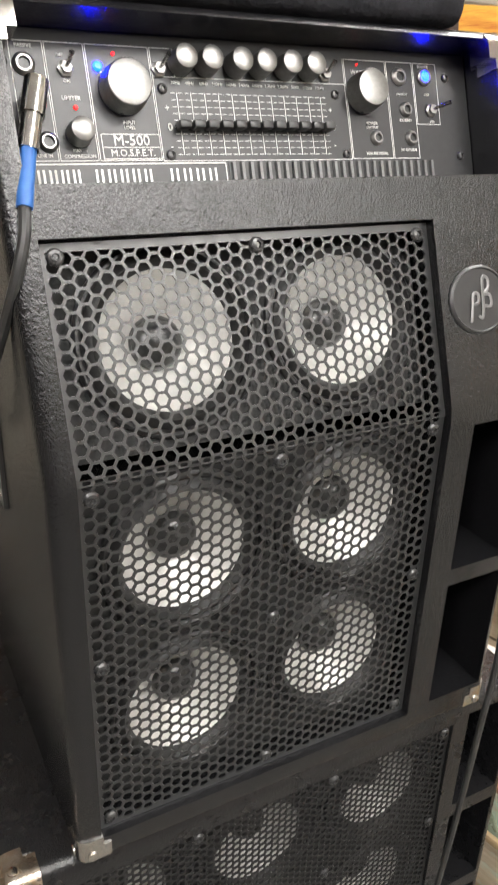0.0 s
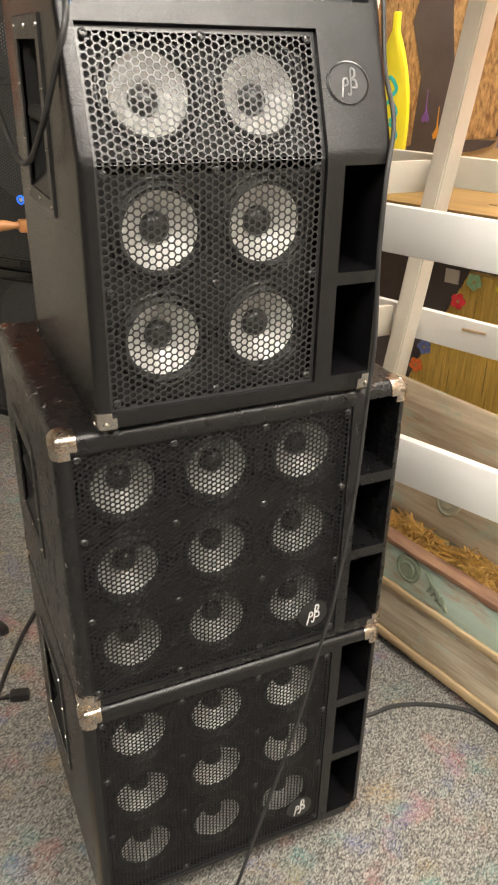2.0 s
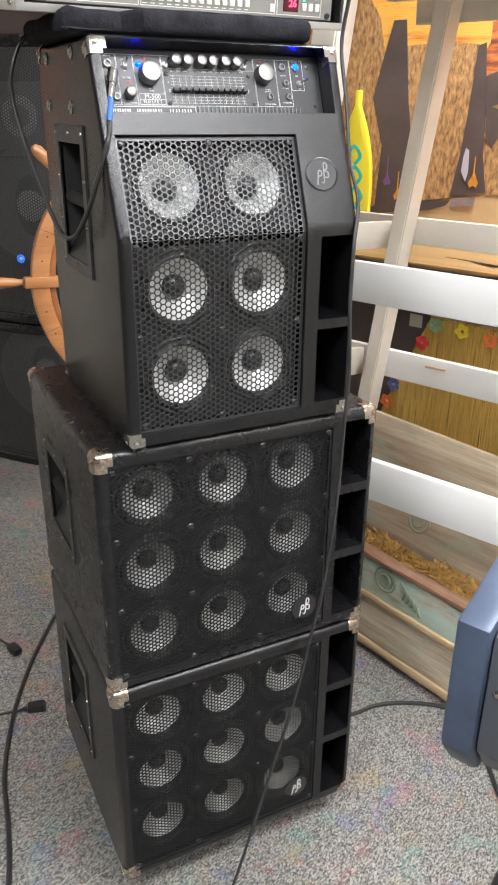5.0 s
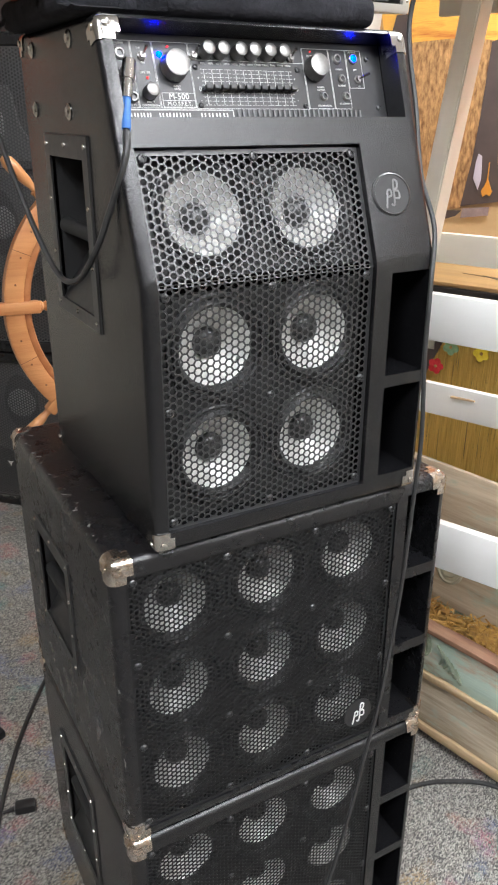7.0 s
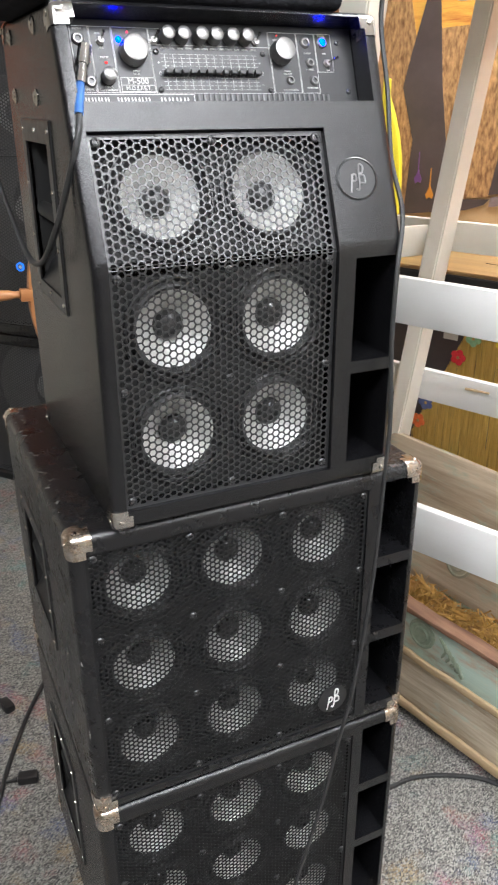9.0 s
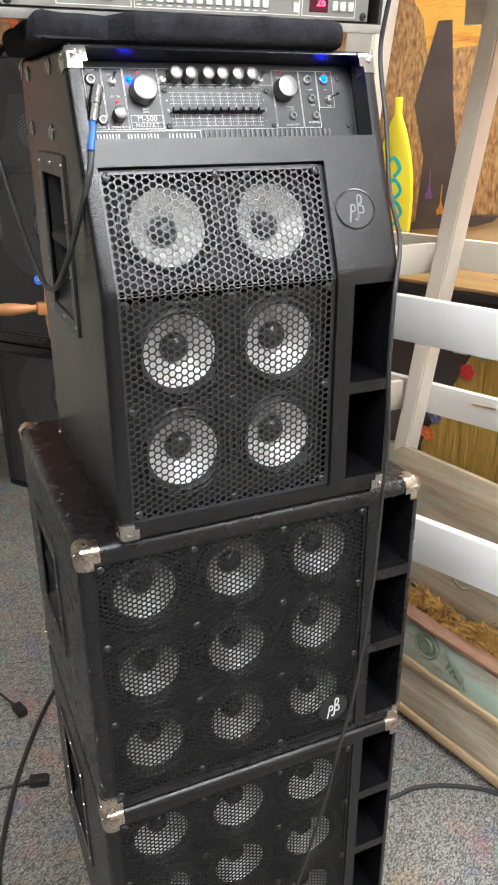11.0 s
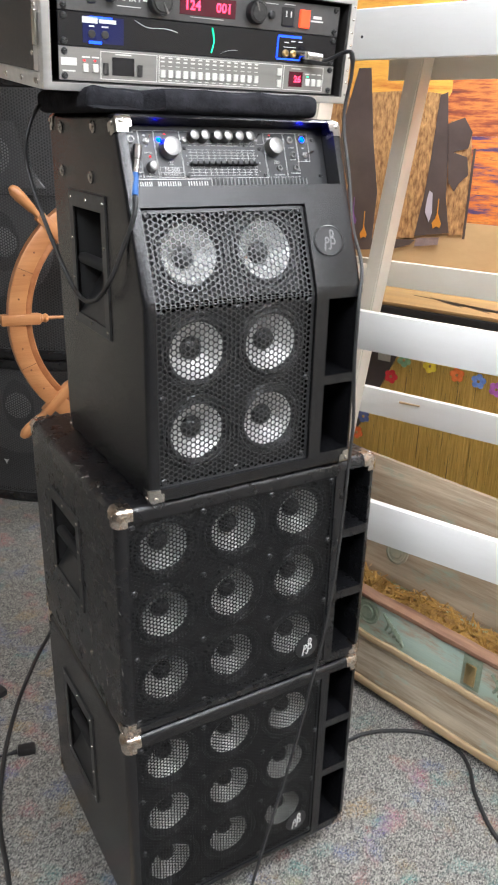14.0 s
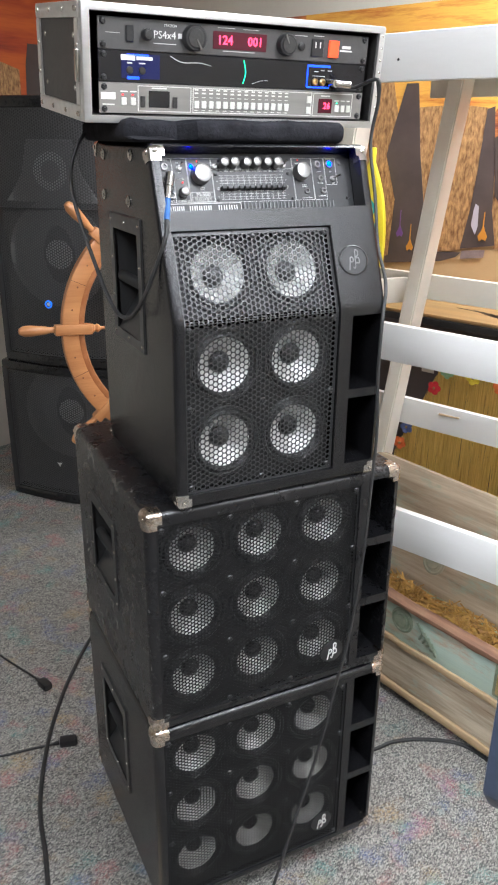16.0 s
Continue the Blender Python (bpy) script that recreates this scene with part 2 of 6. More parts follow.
LIDWOOD = grained("weathered_lid", (0.26, 0.19, 0.12), (0.52, 0.43, 0.31), 0, 0.75, 30, accent=(0.30, 0.36, 0.28), where=0.60)
CHESTLOW = grained("weathered_grey_board", (0.24, 0.165, 0.095), (0.74, 0.66, 0.51), 0, 0.75, 30, accent=(0.47, 0.58, 0.50), where=0.60, contrast=0.55)
CHESTEDGE = grained("raw_edge", (0.36, 0.25, 0.13), (0.60, 0.45, 0.27), 0, 0.7, 40)
STRAW = grained("straw", (0.30, 0.16, 0.045), (0.68, 0.45, 0.17), 2, 0.8, 60)
RAFFIA = mat("raffia", (0.52, 0.29, 0.04), 0.65, spots=(0.95, 0.68, 0.18), scale=110, stretch=(1, 1, 0.05), amount=0.6)
CARPET = carpet_mat()
WALLP = mat("wall_paint", (0.62, 0.58, 0.50), 0.8, spots=(0.57, 0.53, 0.45), scale=4, bump=0.1, bscale=90)
CEILP = mat("ceiling_tile", (0.75, 0.75, 0.73), 0.9, spots=(0.66, 0.66, 0.64), scale=50, bump=0.3, bscale=120)
LIGHTP = mat("light_panel", (0.9, 0.9, 0.9), 0.5, emit=(1.0, 0.965, 0.925), power=LAMP)
PAGRILLE = mat("speaker_grille_grey", (0.050, 0.050, 0.051), 0.5, spots=(0.085, 0.085, 0.086), scale=150, bump=0.8, bscale=160)
PABODY = mat("speaker_body", (0.02, 0.02, 0.021), 0.5, spots=(0.03, 0.03, 0.03), scale=40, bump=0.3, bscale=300)
LEDBLUE = mat("blue_led", (0.05, 0.1, 0.9), 0.3, emit=(0.0004, 0.0030, 1.0), power=150)
LEDSOFT = mat("soft_blue_led", (0.05, 0.3, 0.9), 0.3, emit=(0.01, 0.14, 1.0), power=0.8)
LEDRED = mat("red_led", (0.6, 0.02, 0.02), 0.3, emit=(1.0, 0.03, 0.03), power=1.5)
DIGIT = mat("red_digit", (0.9, 0.05, 0.1), 0.4, emit=(1.0, 0.04, 0.12), power=3.0)


# ---------------------------------------------------------------- building helpers
def mesh_of(bm, smooth=35):
    me = bpy.data.meshes.new("mesh")
    bmesh.ops.recalc_face_normals(bm, faces=bm.faces)
    if smooth:
        for f in bm.faces:
            f.smooth = True
        for e in bm.edges:
            if len(e.link_faces) == 2 and e.calc_face_angle(0) > radians(smooth):
                e.smooth = False
    bm.to_mesh(me)
    bm.free()
    return me


def part(name, bm, material, parent, label="", m=None, smooth=35):
    """One mesh object under a thing or under a part; takes a bmesh or a mesh that is shared."""
    me = bm if isinstance(bm, bpy.types.Mesh) else mesh_of(bm, smooth)
    if not me.materials:
        me.materials.append(material)
    ob = new(name, me)
    ob.parent = parent
    if m is not None:
        ob.matrix_basis = m
    return tagged(ob, label)


def thing(name, m, label, category, group=""):
    ob = new(name)
    ob.empty_display_size = 0.05
    ob.matrix_basis = m
    return tagged(ob, label, category, group, "thing")


def solo(name, bm, material, m, label, category, group="", kind="", smooth=35):
    me = bm if isinstance(bm, bpy.types.Mesh) else mesh_of(bm, smooth)
    if not me.materials:
        me.materials.append(material)
    ob = new(name, me)
    ob.matrix_basis = m
    return tagged(ob, label, category, group, kind)


def merge(bm, other):
    me = bpy.data.meshes.new("tmp")
    other.to_mesh(me)
    other.free()
    bm.from_mesh(me)
    bpy.data.meshes.remove(me)
    return bm


def box(x0, x1, y0, y1, z0, z1, bevel=0.0, seg=2, into=None):
    b = bmesh.new()
    bmesh.ops.create_cube(b, size=1, matrix=Matrix.Translation(((x0 + x1) / 2, (y0 + y1) / 2, (z0 + z1) / 2)) @ Matrix.Diagonal((x1 - x0, y1 - y0, z1 - z0, 1)))
    if bevel:
        bmesh.ops.bevel(b, geom=b.edges[:], offset=bevel, segments=seg, affect="EDGES", profile=0.5)
    return merge(into, b) if into is not None else b


def prism(pts, t0, t1, axes="yzx", bevel=0.0, seg=2, into=None):
    """A polygon, given in the first two axes, drawn out along the third."""
    b = bmesh.new()
    ix = ["xyz".index(a) for a in axes]

    def place(p, t):
        v = [0, 0, 0]
        v[ix[0]], v[ix[1]], v[ix[2]] = p[0], p[1], t
        return b.verts.new(v)

    lo = [place(p, t0) for p in pts]
    hi = [place(p, t1) for p in pts]
    b.faces.new(lo)
    b.faces.new(hi[::-1])
    for i in range(len(pts)):
        j = (i + 1) % len(pts)
        b.faces.new((lo[j], lo[i], hi[i], hi[j]))
    bmesh.ops.recalc_face_normals(b, faces=b.faces)
    if bevel:
        bmesh.ops.bevel(b, geom=b.edges[:], offset=bevel, segments=seg, affect="EDGES", profile=0.5)
    return merge(into, b) if into is not None else b


def lathe(profile, seg=32, m=None, into=None):
    """Profile rows of (radius, height) turned round the z axis."""
    b = bmesh.new()
    rings = []
    for r, h in profile:
        if r < 1e-6:
            rings.append([b.verts.new((0, 0, h))])
        else:
            rings.append([b.verts.new((r * math.cos(2 * math.pi * k / seg), r * math.sin(2 * math.pi * k / seg), h)) for k in range(seg)])
    for lo, hi in zip(rings, rings[1:]):
        for k in range(seg):
            j = (k + 1) % seg
            face = [lo[k % len(lo)], lo[j % len(lo)], hi[j % len(hi)], hi[k % len(hi)]]
            face = list(dict.fromkeys(face))
            if len(face) > 2:
                b.faces.new(face)
    if m is not None:
        bmesh.ops.transform(b, matrix=m, verts=b.verts)
    return merge(into, b) if into is not None else b


def rod(p, q, r, seg=12, into=None, r2=None):
    p, q = Vector(p), Vector(q)
    m = Matrix.Translation(p) @ (q - p).to_track_quat("Z", "Y").to_matrix().to_4x4()
    h = (q - p).length
    r2 = r if r2 is None else r2
    return lathe([(0, 0), (r, 0), (r2, h), (0, h)], seg, m, into)


def smooth_path(pts, n=10):
    pts = [Vector(p) for p in pts]
    out = []
    for i in range(len(pts) - 1):
        a, b, c, d = pts[max(i - 1, 0)], pts[i], pts[i + 1], pts[min(i + 2, len(pts) - 1)]
        for k in range(n):
            t = k / n
            out.append(0.5 * (2 * b + (c - a) * t + (2 * a - 5 * b + 4 * c - d) * t * t + (3 * b - 3 * c + d - a) * t ** 3))
    return out + [pts[-1]]


def tube(pts, r, seg=8, n=10, into=None):
    path = smooth_path(pts, n)
    b = bmesh.new()
    rings, up = [], Vector((0.3, 0.2, 0.93))
    for i, p in enumerate(path):
        d = (path[min(i + 1, len(path) - 1)] - path[max(i - 1, 0)]).normalized()
        side = d.cross(up)
        side = side.normalized() if side.length > 1e-4 else d.orthogonal().normalized()
        up = side.cross(d).normalized()
        rings.append([b.verts.new(p + r * (math.cos(a) * side + math.sin(a) * up)) for a in (2 * math.pi * k / seg for k in range(seg))])
    for lo, hi in zip(rings, rings[1:]):
        for k in range(seg):
            b.faces.new((lo[k], lo[(k + 1) % seg], hi[(k + 1) % seg], hi[k]))
    b.faces.new(rings[0][::-1])
    b.faces.new(rings[-1])
    return merge(into, b) if into is not None else b


def carve(bm, cutters):
    """The solid with the cutters taken out of it, as a mesh."""
    ob = new("solid", mesh_of(bm, 0))
    for cb in cutters:
        c = new("cutter", mesh_of(cb, 0))
        mod = ob.modifiers.new("cut", "BOOLEAN")
        mod.operation, mod.solver, mod.object = "DIFFERENCE", "EXACT", c
    dg = bpy.context.evaluated_depsgraph_get()
    dg.update()
    me = bpy.data.meshes.new_from_object(ob.evaluated_get(dg))
    for mod in list(ob.modifiers):
        bpy.data.objects.remove(mod.object)
    bpy.data.objects.remove(ob)
    out = bmesh.new()
    out.from_mesh(me)
    bpy.data.meshes.remove(me)
    return out


def words(text, size, m, bold=0.0):
    """Lettering as a flat mesh, centred, in the xy plane of m."""
    cu = bpy.data.curves.new("text", "FONT")
    cu.body, cu.size, cu.align_x, cu.align_y = text, size, "CENTER", "CENTER"
    cu.extrude, cu.offset, cu.resolution_u = 0.0002, bold, 2
    ob = new("text", cu)
    dg = bpy.context.evaluated_depsgraph_get()
    me = bpy.data.meshes.new_from_object(ob.evaluated_get(dg))
    bpy.data.objects.remove(ob)
    bpy.data.curves.remove(cu)
    b = bmesh.new()
    b.from_mesh(me)
    bpy.data.meshes.remove(me)
    bmesh.ops.transform(b, matrix=m, verts=b.verts)
    return b


def hex_grille(w, h, pitch, wall, depth, rim=(0.004, 0.004, 0.004, 0.004), material=None):
    """A perforated sheet in the xy plane, from (0, 0) to (w, h): flat-topped hexagons in staggered columns, with a plain rim (left, bottom, right, top)."""
    verts, faces = [], []
    cols = int(round(w / (pitch * math.sqrt(3) / 2)))
    colw = w / cols
    rows = int(round(h / pitch))
    pit = h / rows
    R = pitch / math.sqrt(3)
    ri = R - wall / 2 / math.cos(radians(30))

    def clamp(x, y, r=(0, 0, 0, 0)):
        return (min(max(x, r[0]), w - r[2]), min(max(y, r[1]), h - r[3]))

    for i in range(cols + 1):
        for j in range(rows + 1):
            cx = i * colw
            cy = (j + (0.5 if i % 2 else 0)) * pit
            if cy > h + pit * 0.45:
                continue
            n = len(verts)
            full = rim[0] < cx + R * 0.2 and cx - R * 0.2 < w - rim[2] and rim[1] < cy + R * 0.2 and cy - R * 0.2 < h - rim[3]
            for rr, z in ((R * 1.01, 0), (ri if full else R * 0.02, 0), (ri if full else R * 0.02, -depth)):
                for k in range(6):
                    a = radians(60 * k)
                    verts.append((*clamp(cx + rr * math.cos(a), cy + rr * math.sin(a), rim if full and rr == ri else (0, 0, 0, 0)), z))
            for k in range(6):
                q = (k + 1) % 6
                faces.append((n + k, n + q, n + 6 + q, n + 6 + k))
                if full:
                    faces.append((n + 6 + k, n + 6 + q, n + 12 + q, n + 12 + k))
    me = bpy.data.meshes.new("grille")
    me.from_pydata(verts, [], faces)
    me.update()
    me.materials.append(material or GRILLE)
    return me


def baffle_mesh(w, h, t, holes, r):
    """A mounting board in the xy plane from (0, 0) to (w, h), t thick downwards, with round holes for the drivers."""
    cut = [lathe([(0, -t - 0.01), (r, -t - 0.01), (r, 0.01), (0, 0.01)], 36, Matrix.Translation((x, y, 0))) for x, y in holes]
    return carve(box(0, w, 0, h, -t, 0), cut)


X = (1, 0, 0)
FACE = basis((1, 0, 0), (0, 0, 1), (0, -1, 0))  # a front that looks along -y: x right, y up, z out


# ---------------------------------------------------------------- loudspeaker drivers (axis along +z, z = 0 at the mounting board)
def driver_meshes(rc, surround, paper):
    frame_me = mesh_of(lathe([(0.064, 0.0), (0.064, 0.003), (0.062, 0.0045), (surround + 0.003, 0.0045), (surround + 0.001, 0.002), (surround + 0.001, -0.004)], 40))
    sur = mesh_of(lathe([(surround + 0.001, 0.001), (surround - 0.002, 0.005), (surround - 0.005, 0.0065), (rc + 0.002, 0.004), (rc - 0.001, -0.001)], 40))
    cone = mesh_of(lathe([(rc, 0.0), (rc * 0.86, -0.007), (rc * 0.65, -0.016), (rc * 0.44, -0.024), (rc * 0.36, -0.027)], 40))
    cap = mesh_of(lathe([(rc * 0.40, -0.027), (rc * 0.39, -0.022), (rc * 0.33, -0.017), (rc * 0.2, -0.0135), (rc * 0.1, -0.0125), (0, -0.012)], 32))
    for me, ma in ((frame_me, BLACKP), (sur, RUBBER), (cone, paper), (cap, CAPB)):
        me.materials.append(ma)
    return frame_me, sur, cone, cap


DRV_A = driver_meshes(0.0475, 0.057, CONE)
DRV_B = driver_meshes(0.0450, 0.056, CONE_DIM)
DRV_C = driver_meshes(0.0450, 0.056, CONE)


def driver(parent, m, meshes):
    f = part("driver", meshes[0], None, parent, m=m)
    part("surround", meshes[1], None, f)
    part("cone", meshes[2], None, f, "pale silvery speaker cone")
    part("dust_cap", meshes[3], None, f, "black dust cap")
    return f


BLACKSCREW = mat("black_screw", (0.02, 0.02, 0.021), 0.28, spots=(0.03, 0.03, 0.03), scale=200)
SCREW = mesh_of(lathe([(0.0055, 0), (0.0055, 0.0012), (0.0042, 0.0026), (0.0022, 0.003), (0.0018, 0.0016), (0, 0.0016)], 12))
SCREW.materials.append(BLACKSCREW)
RIVET = mesh_of(lathe([(0.0032, 0), (0.003, 0.001), (0.0018, 0.0019), (0, 0.0021)], 10))
RIVET.materials.append(CHROME)
BOLT = mesh_of(lathe([(0.0095, 0), (0.0095, 0.001), (0.006, 0.0028), (0.0052, 0.0035), (0.003, 0.0022), (0, 0.0022)], 16))
BOLT.materials.append(CHROME)


def corner_mesh(s=0.030, t=0.0015, r=0.013, leg=0.021):
    """A pressed-metal corner cap for the corner at the origin; the cabinet fills +x, +y, +z. Three short legs along the edges, square ends."""
    far, lim = 0.12, 0.2
    b = box(-t, far, -t, far, -t, far, r, 4)
    cut = [box(s, lim, -lim, lim, -lim, lim), box(-lim, lim, s, lim, -lim, lim), box(-lim, lim, -lim, lim, s * 1.05, lim),
           box(leg, lim, leg, lim, -lim, lim), box(leg, lim, -lim, lim, leg, lim), box(-lim, lim, leg, lim, leg, lim)]
    c = carve(b, cut)
    for p, u, v in (((-t, leg * 0.55, leg * 0.55), (0, 1, 0), (0, 0, 1)), ((leg * 0.55, -t, leg * 0.55), (0, 0, 1), (1, 0, 0)), ((leg * 0.55, leg * 0.55, -t), (1, 0, 0), (0, 1, 0))):
        n = -Vector(u).cross(Vector(v))
        lathe([(0.0042, -0.0004), (0.0040, 0.0008), (0.0024, 0.0016), (0, 0.0017)], 12, basis(u, v, n, p), c)
    return mesh_of(c)


CORNER = corner_mesh()
CORNER.materials.append(WORN)
CORNER_S = corner_mesh(0.025, 0.0012, 0.010, 0.019)
CORNER_S.materials.append(CHROME)


def corners(parent, w, d, h, me, skip=(), low=0.0):
    for ix in (0, 1):
        for iy in (0, 1):
            for iz in (0, 1):
                if (ix, iy, iz) in skip:
                    continue
                m = Matrix.Translation((w * ix, d * iy, h if iz else low)) @ Matrix.Diagonal((1 - 2 * ix, 1 - 2 * iy, 1 - 2 * iz, 1))
                part("corner_cap", me, None, parent, "chrome corner cap", m)


def logo(parent, m, s, material, name="badge_mark"):
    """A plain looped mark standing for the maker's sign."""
    b = tube([(-0.55 * s, -0.95 * s, 0), (-0.42 * s, -0.2 * s, 0), (-0.35 * s, 0.25 * s, 0), (-0.12 * s, 0.25 * s, 0), (-0.1 * s, -0.1 * s, 0), (-0.38 * s, -0.2 * s, 0)], s * 0.075, 6, 6)
    tube([(-0.15 * s, -0.7 * s, 0), (0.02 * s, -0.8 * s, 0), (0.12 * s, -0.4 * s, 0), (0.14 * s, 0.4 * s, 0), (0.2 * s, 0.95 * s, 0), (0.45 * s, 0.85 * s, 0),
          (0.42 * s, 0.45 * s, 0), (0.18 * s, 0.25 * s, 0), (0.5 * s, 0.15 * s, 0), (0.52 * s, -0.3 * s, 0), (0.2 * s, -0.3 * s, 0)], s * 0.075, 6, 6, b)
    for v in b.verts:
        v.co.z *= 0.4
    return part(name, b, material, parent, "", m)


def side_handle(parent, y0, y1, z0, z1, depth=0.07):
    """A recessed bar handle in the left side of a cabinet (outer face at x = 0)."""
    b = carve(box(-0.003, 0.004, y0, y1, z0, z1, 0.0015, 1), [box(-0.01, 0.01, y0 + 0.020, y1 - 0.020, z0 + 0.019, z1 - 0.026)])
    plate = part("handle_plate", b, BLACKP, parent, "black recessed handle plate")
    a0, a1, c0, c1 = y0 + 0.020, y1 - 0.020, z0 + 0.019, z1 - 0.026
    cup = bmesh.new()
    q = [(0.0, a0, c0), (0.0, a1, c0), (0.0, a1, c1), (0.0, a0, c1), (depth * 0.7, a0, c0 + 0.075), (depth * 0.7, a1, c0 + 0.075), (depth, a1, c1), (depth, a0, c1)]
    vs = [cup.verts.new(p) for p in q]
    for f in ((1, 2, 6, 5), (2, 3, 7, 6), (3, 0, 4, 7), (4, 5, 6, 7)):
        cup.faces.new([vs[i] for i in f])
    part("handle_cup", cup, INSIDE, plate)
    part("handle_ramp", prism([(0.0, c0 - 0.003), (0.0, c0), (depth * 0.7, c0 + 0.075), (depth * 0.7, c0 + 0.071)], a0, a1, "xzy"), BLACKP, plate)
    zc = c0 + (c1 - c0) * 0.52
    part("handle_bar", rod((0.012, a0, zc), (0.012, a1, zc), 0.010, 14), INSIDE, plate)
    for yy in (y0 + 0.010, (y0 + y1) / 2, y1 - 0.010):
        for zz in (z0 + 0.012, z1 - 0.012):
            part("screw", RIVET, None, plate, m=basis((0, 1, 0), (0, 0, 1), (-1, 0, 0), (-0.003, yy, zz)))
    for zz in (z0 + (z1 - z0) * 0.35, z0 + (z1 - z0) * 0.65):
        for yy in (y0 + 0.010, y1 - 0.010):
            part("screw", RIVET, None, plate, m=basis((0, 1, 0), (0, 0, 1), (-1, 0, 0), (-0.003, yy, zz)))


# ---------------------------------------------------------------- nine-driver cabinet
def nine_cabinet(m, label, vinyl, drv, handle_z, badge_z, drop=0.0):
    w, d, h = 0.525, 0.485, 0.460
    t = thing("bass_cabinet", m, label, "speaker cabinet", "stacked bass cabinets")
    gx0, gx1, gz0, gz1 = 0.019, 0.431, 0.020 - drop, h - 0.026
    gy, by = 0.0035, 0.0165      # grille and mounting board behind the front edge
    cut = [box(gx0, gx1, -0.02, 0.085, gz0, gz1)]
    ports = [(0.028 - drop, 0.158), (0.176, 0.296), (0.314, h - 0.020)]
    for z0, z1 in ports:
        cut.append(box(0.450, 0.511, -0.02, 0.26, z0, z1))
    hz0, hz1 = handle_z
    cut.append(box(-0.02, 0.075, 0.200, 0.358, hz0 + 0.012, hz1 - 0.012))
    part("body", carve(box(0, w, 0, d, -drop, h, 0.013, 4), cut), vinyl, t)
    # the port bars sit back and slope like small shelves
    for z0, z1 in ports[:2]:
        part("port_shelf", prism([(0.004, z1 + 0.001), (0.004, z1 + 0.017), (0.09, z1 + 0.019), (0.09, z1 - 0.004)], 0.4505, 0.5105), vinyl, t)
    spots = [(0.090 + 0.135 * c - gx0, 0.097 + 0.1355 * r - gz0) for r in range(3) for c in range(3)]
    part("baffle", baffle_mesh(gx1 - gx0, gz1 - gz0, 0.012, spots, 0.058), INSIDE, t, "", basis((1, 0, 0), (0, 0, 1), (0, -1, 0), (gx0, by, gz0)))
    g = part("grille", hex_grille(gx1 - gx0, gz1 - gz0, 0.0076, 0.0021, 0.0012, material=GRILLE_DULL), None, t, "black honeycomb metal grille",
             basis((1, 0, 0), (0, 0, 1), (0, -1, 0), (gx0, gy, gz0)))
    for r in range(3):
        for c in range(3):
            driver(t, basis((1, 0, 0), (0, 0, 1), (0, -1, 0), (0.090 + 0.135 * c, by, 0.097 + 0.1355 * r)), drv)
    for sx in (0.029, 0.158, 0.293, 0.423):
        for sz in (0.030 - drop, 0.165, 0.300, h - 0.036):
            part("screw", SCREW, None, g, m=Matrix.Translation((sx - gx0, sz - gz0, 0.0)))
    oval = lathe([(0, 0.0), (1, 0.0), (1, 1), (0.94, 1.25), (0, 1.25)], 36)
    bmesh.ops.transform(oval, matrix=Matrix.Diagonal((0.026, 0.026, 0.0016, 1)), verts=oval.verts)
    badge = part("badge", oval, BLACKP, t, "black round badge", basis((1, 0, 0), (0, 0, 1), (0, -1, 0), (0.388, gy - 0.0005, badge_z)))
    logo(badge, Matrix.Translation((0, 0, 0.003)), 0.019, INK)
    corners(t, w, d, h, CORNER, low=-drop)
    side_handle(t, 0.186, 0.372, hz0, hz1)
    return t


MIDZ, LOWZ, TOPZ = 0.582, 0.120, 1.044
low = nine_cabinet(pose(-0.006, -0.004, LOWZ), "black vinyl nine-driver bass cabinet on casters, bottom of the stack", VINYL_NEW, DRV_C, (0.14, 0.37), 0.060, 0.015)
mid = nine_cabinet(pose(-0.006, -0.004, MIDZ), "scuffed black vinyl nine-driver bass cabinet in the middle of the stack", VINYL, DRV_B, (0.16, 0.36), 0.067)

# pale nicks along the worn edges of the middle cabinet
rnd = random.Random(3)
nick = bmesh.new()
for i in range(40):
    z = rnd.uniform(0.03, 0.42)
    y = abs(rnd.gauss(0, 0.012)) + 0.004
    ln = rnd.uniform(0.001, 0.004)
    b = box(-0.0002, 0.0012, -ln * 0.3, ln * 0.3, -ln, ln, 0.0002, 1)
    bmesh.ops.transform(b, matrix=Matrix.Translation((0.0 if y > 0.01 else 0.002, y, z)) @ pose(0, 0, 0, rnd.uniform(-40, 40), 0, 0), verts=b.verts)
    merge(nick, b)
for i in range(26):
    y = rnd.uniform(0.02, 0.46)
    ln = rnd.uniform(0.001, 0.0045)
    b = box(-ln, ln, -ln * 0.35, ln * 0.35, -0.0008, 0.0003, 0.0002, 1)
    bmesh.ops.transform(b, matrix=Matrix.Translation((abs(rnd.gauss(0, 0.008)) + 0.007, y, 0.460)) @ pose(0, 0, 0, 0, 0, rnd.uniform(-70, 70)), verts=b.verts)
    merge(nick, b)
tagged(part("scuff", nick, mat("scuffed_vinyl", (0.10, 0.098, 0.09), 0.6, spots=(0.20, 0.195, 0.18), scale=200), mid, "pale scuffs on the worn edges"), kind="stuff")

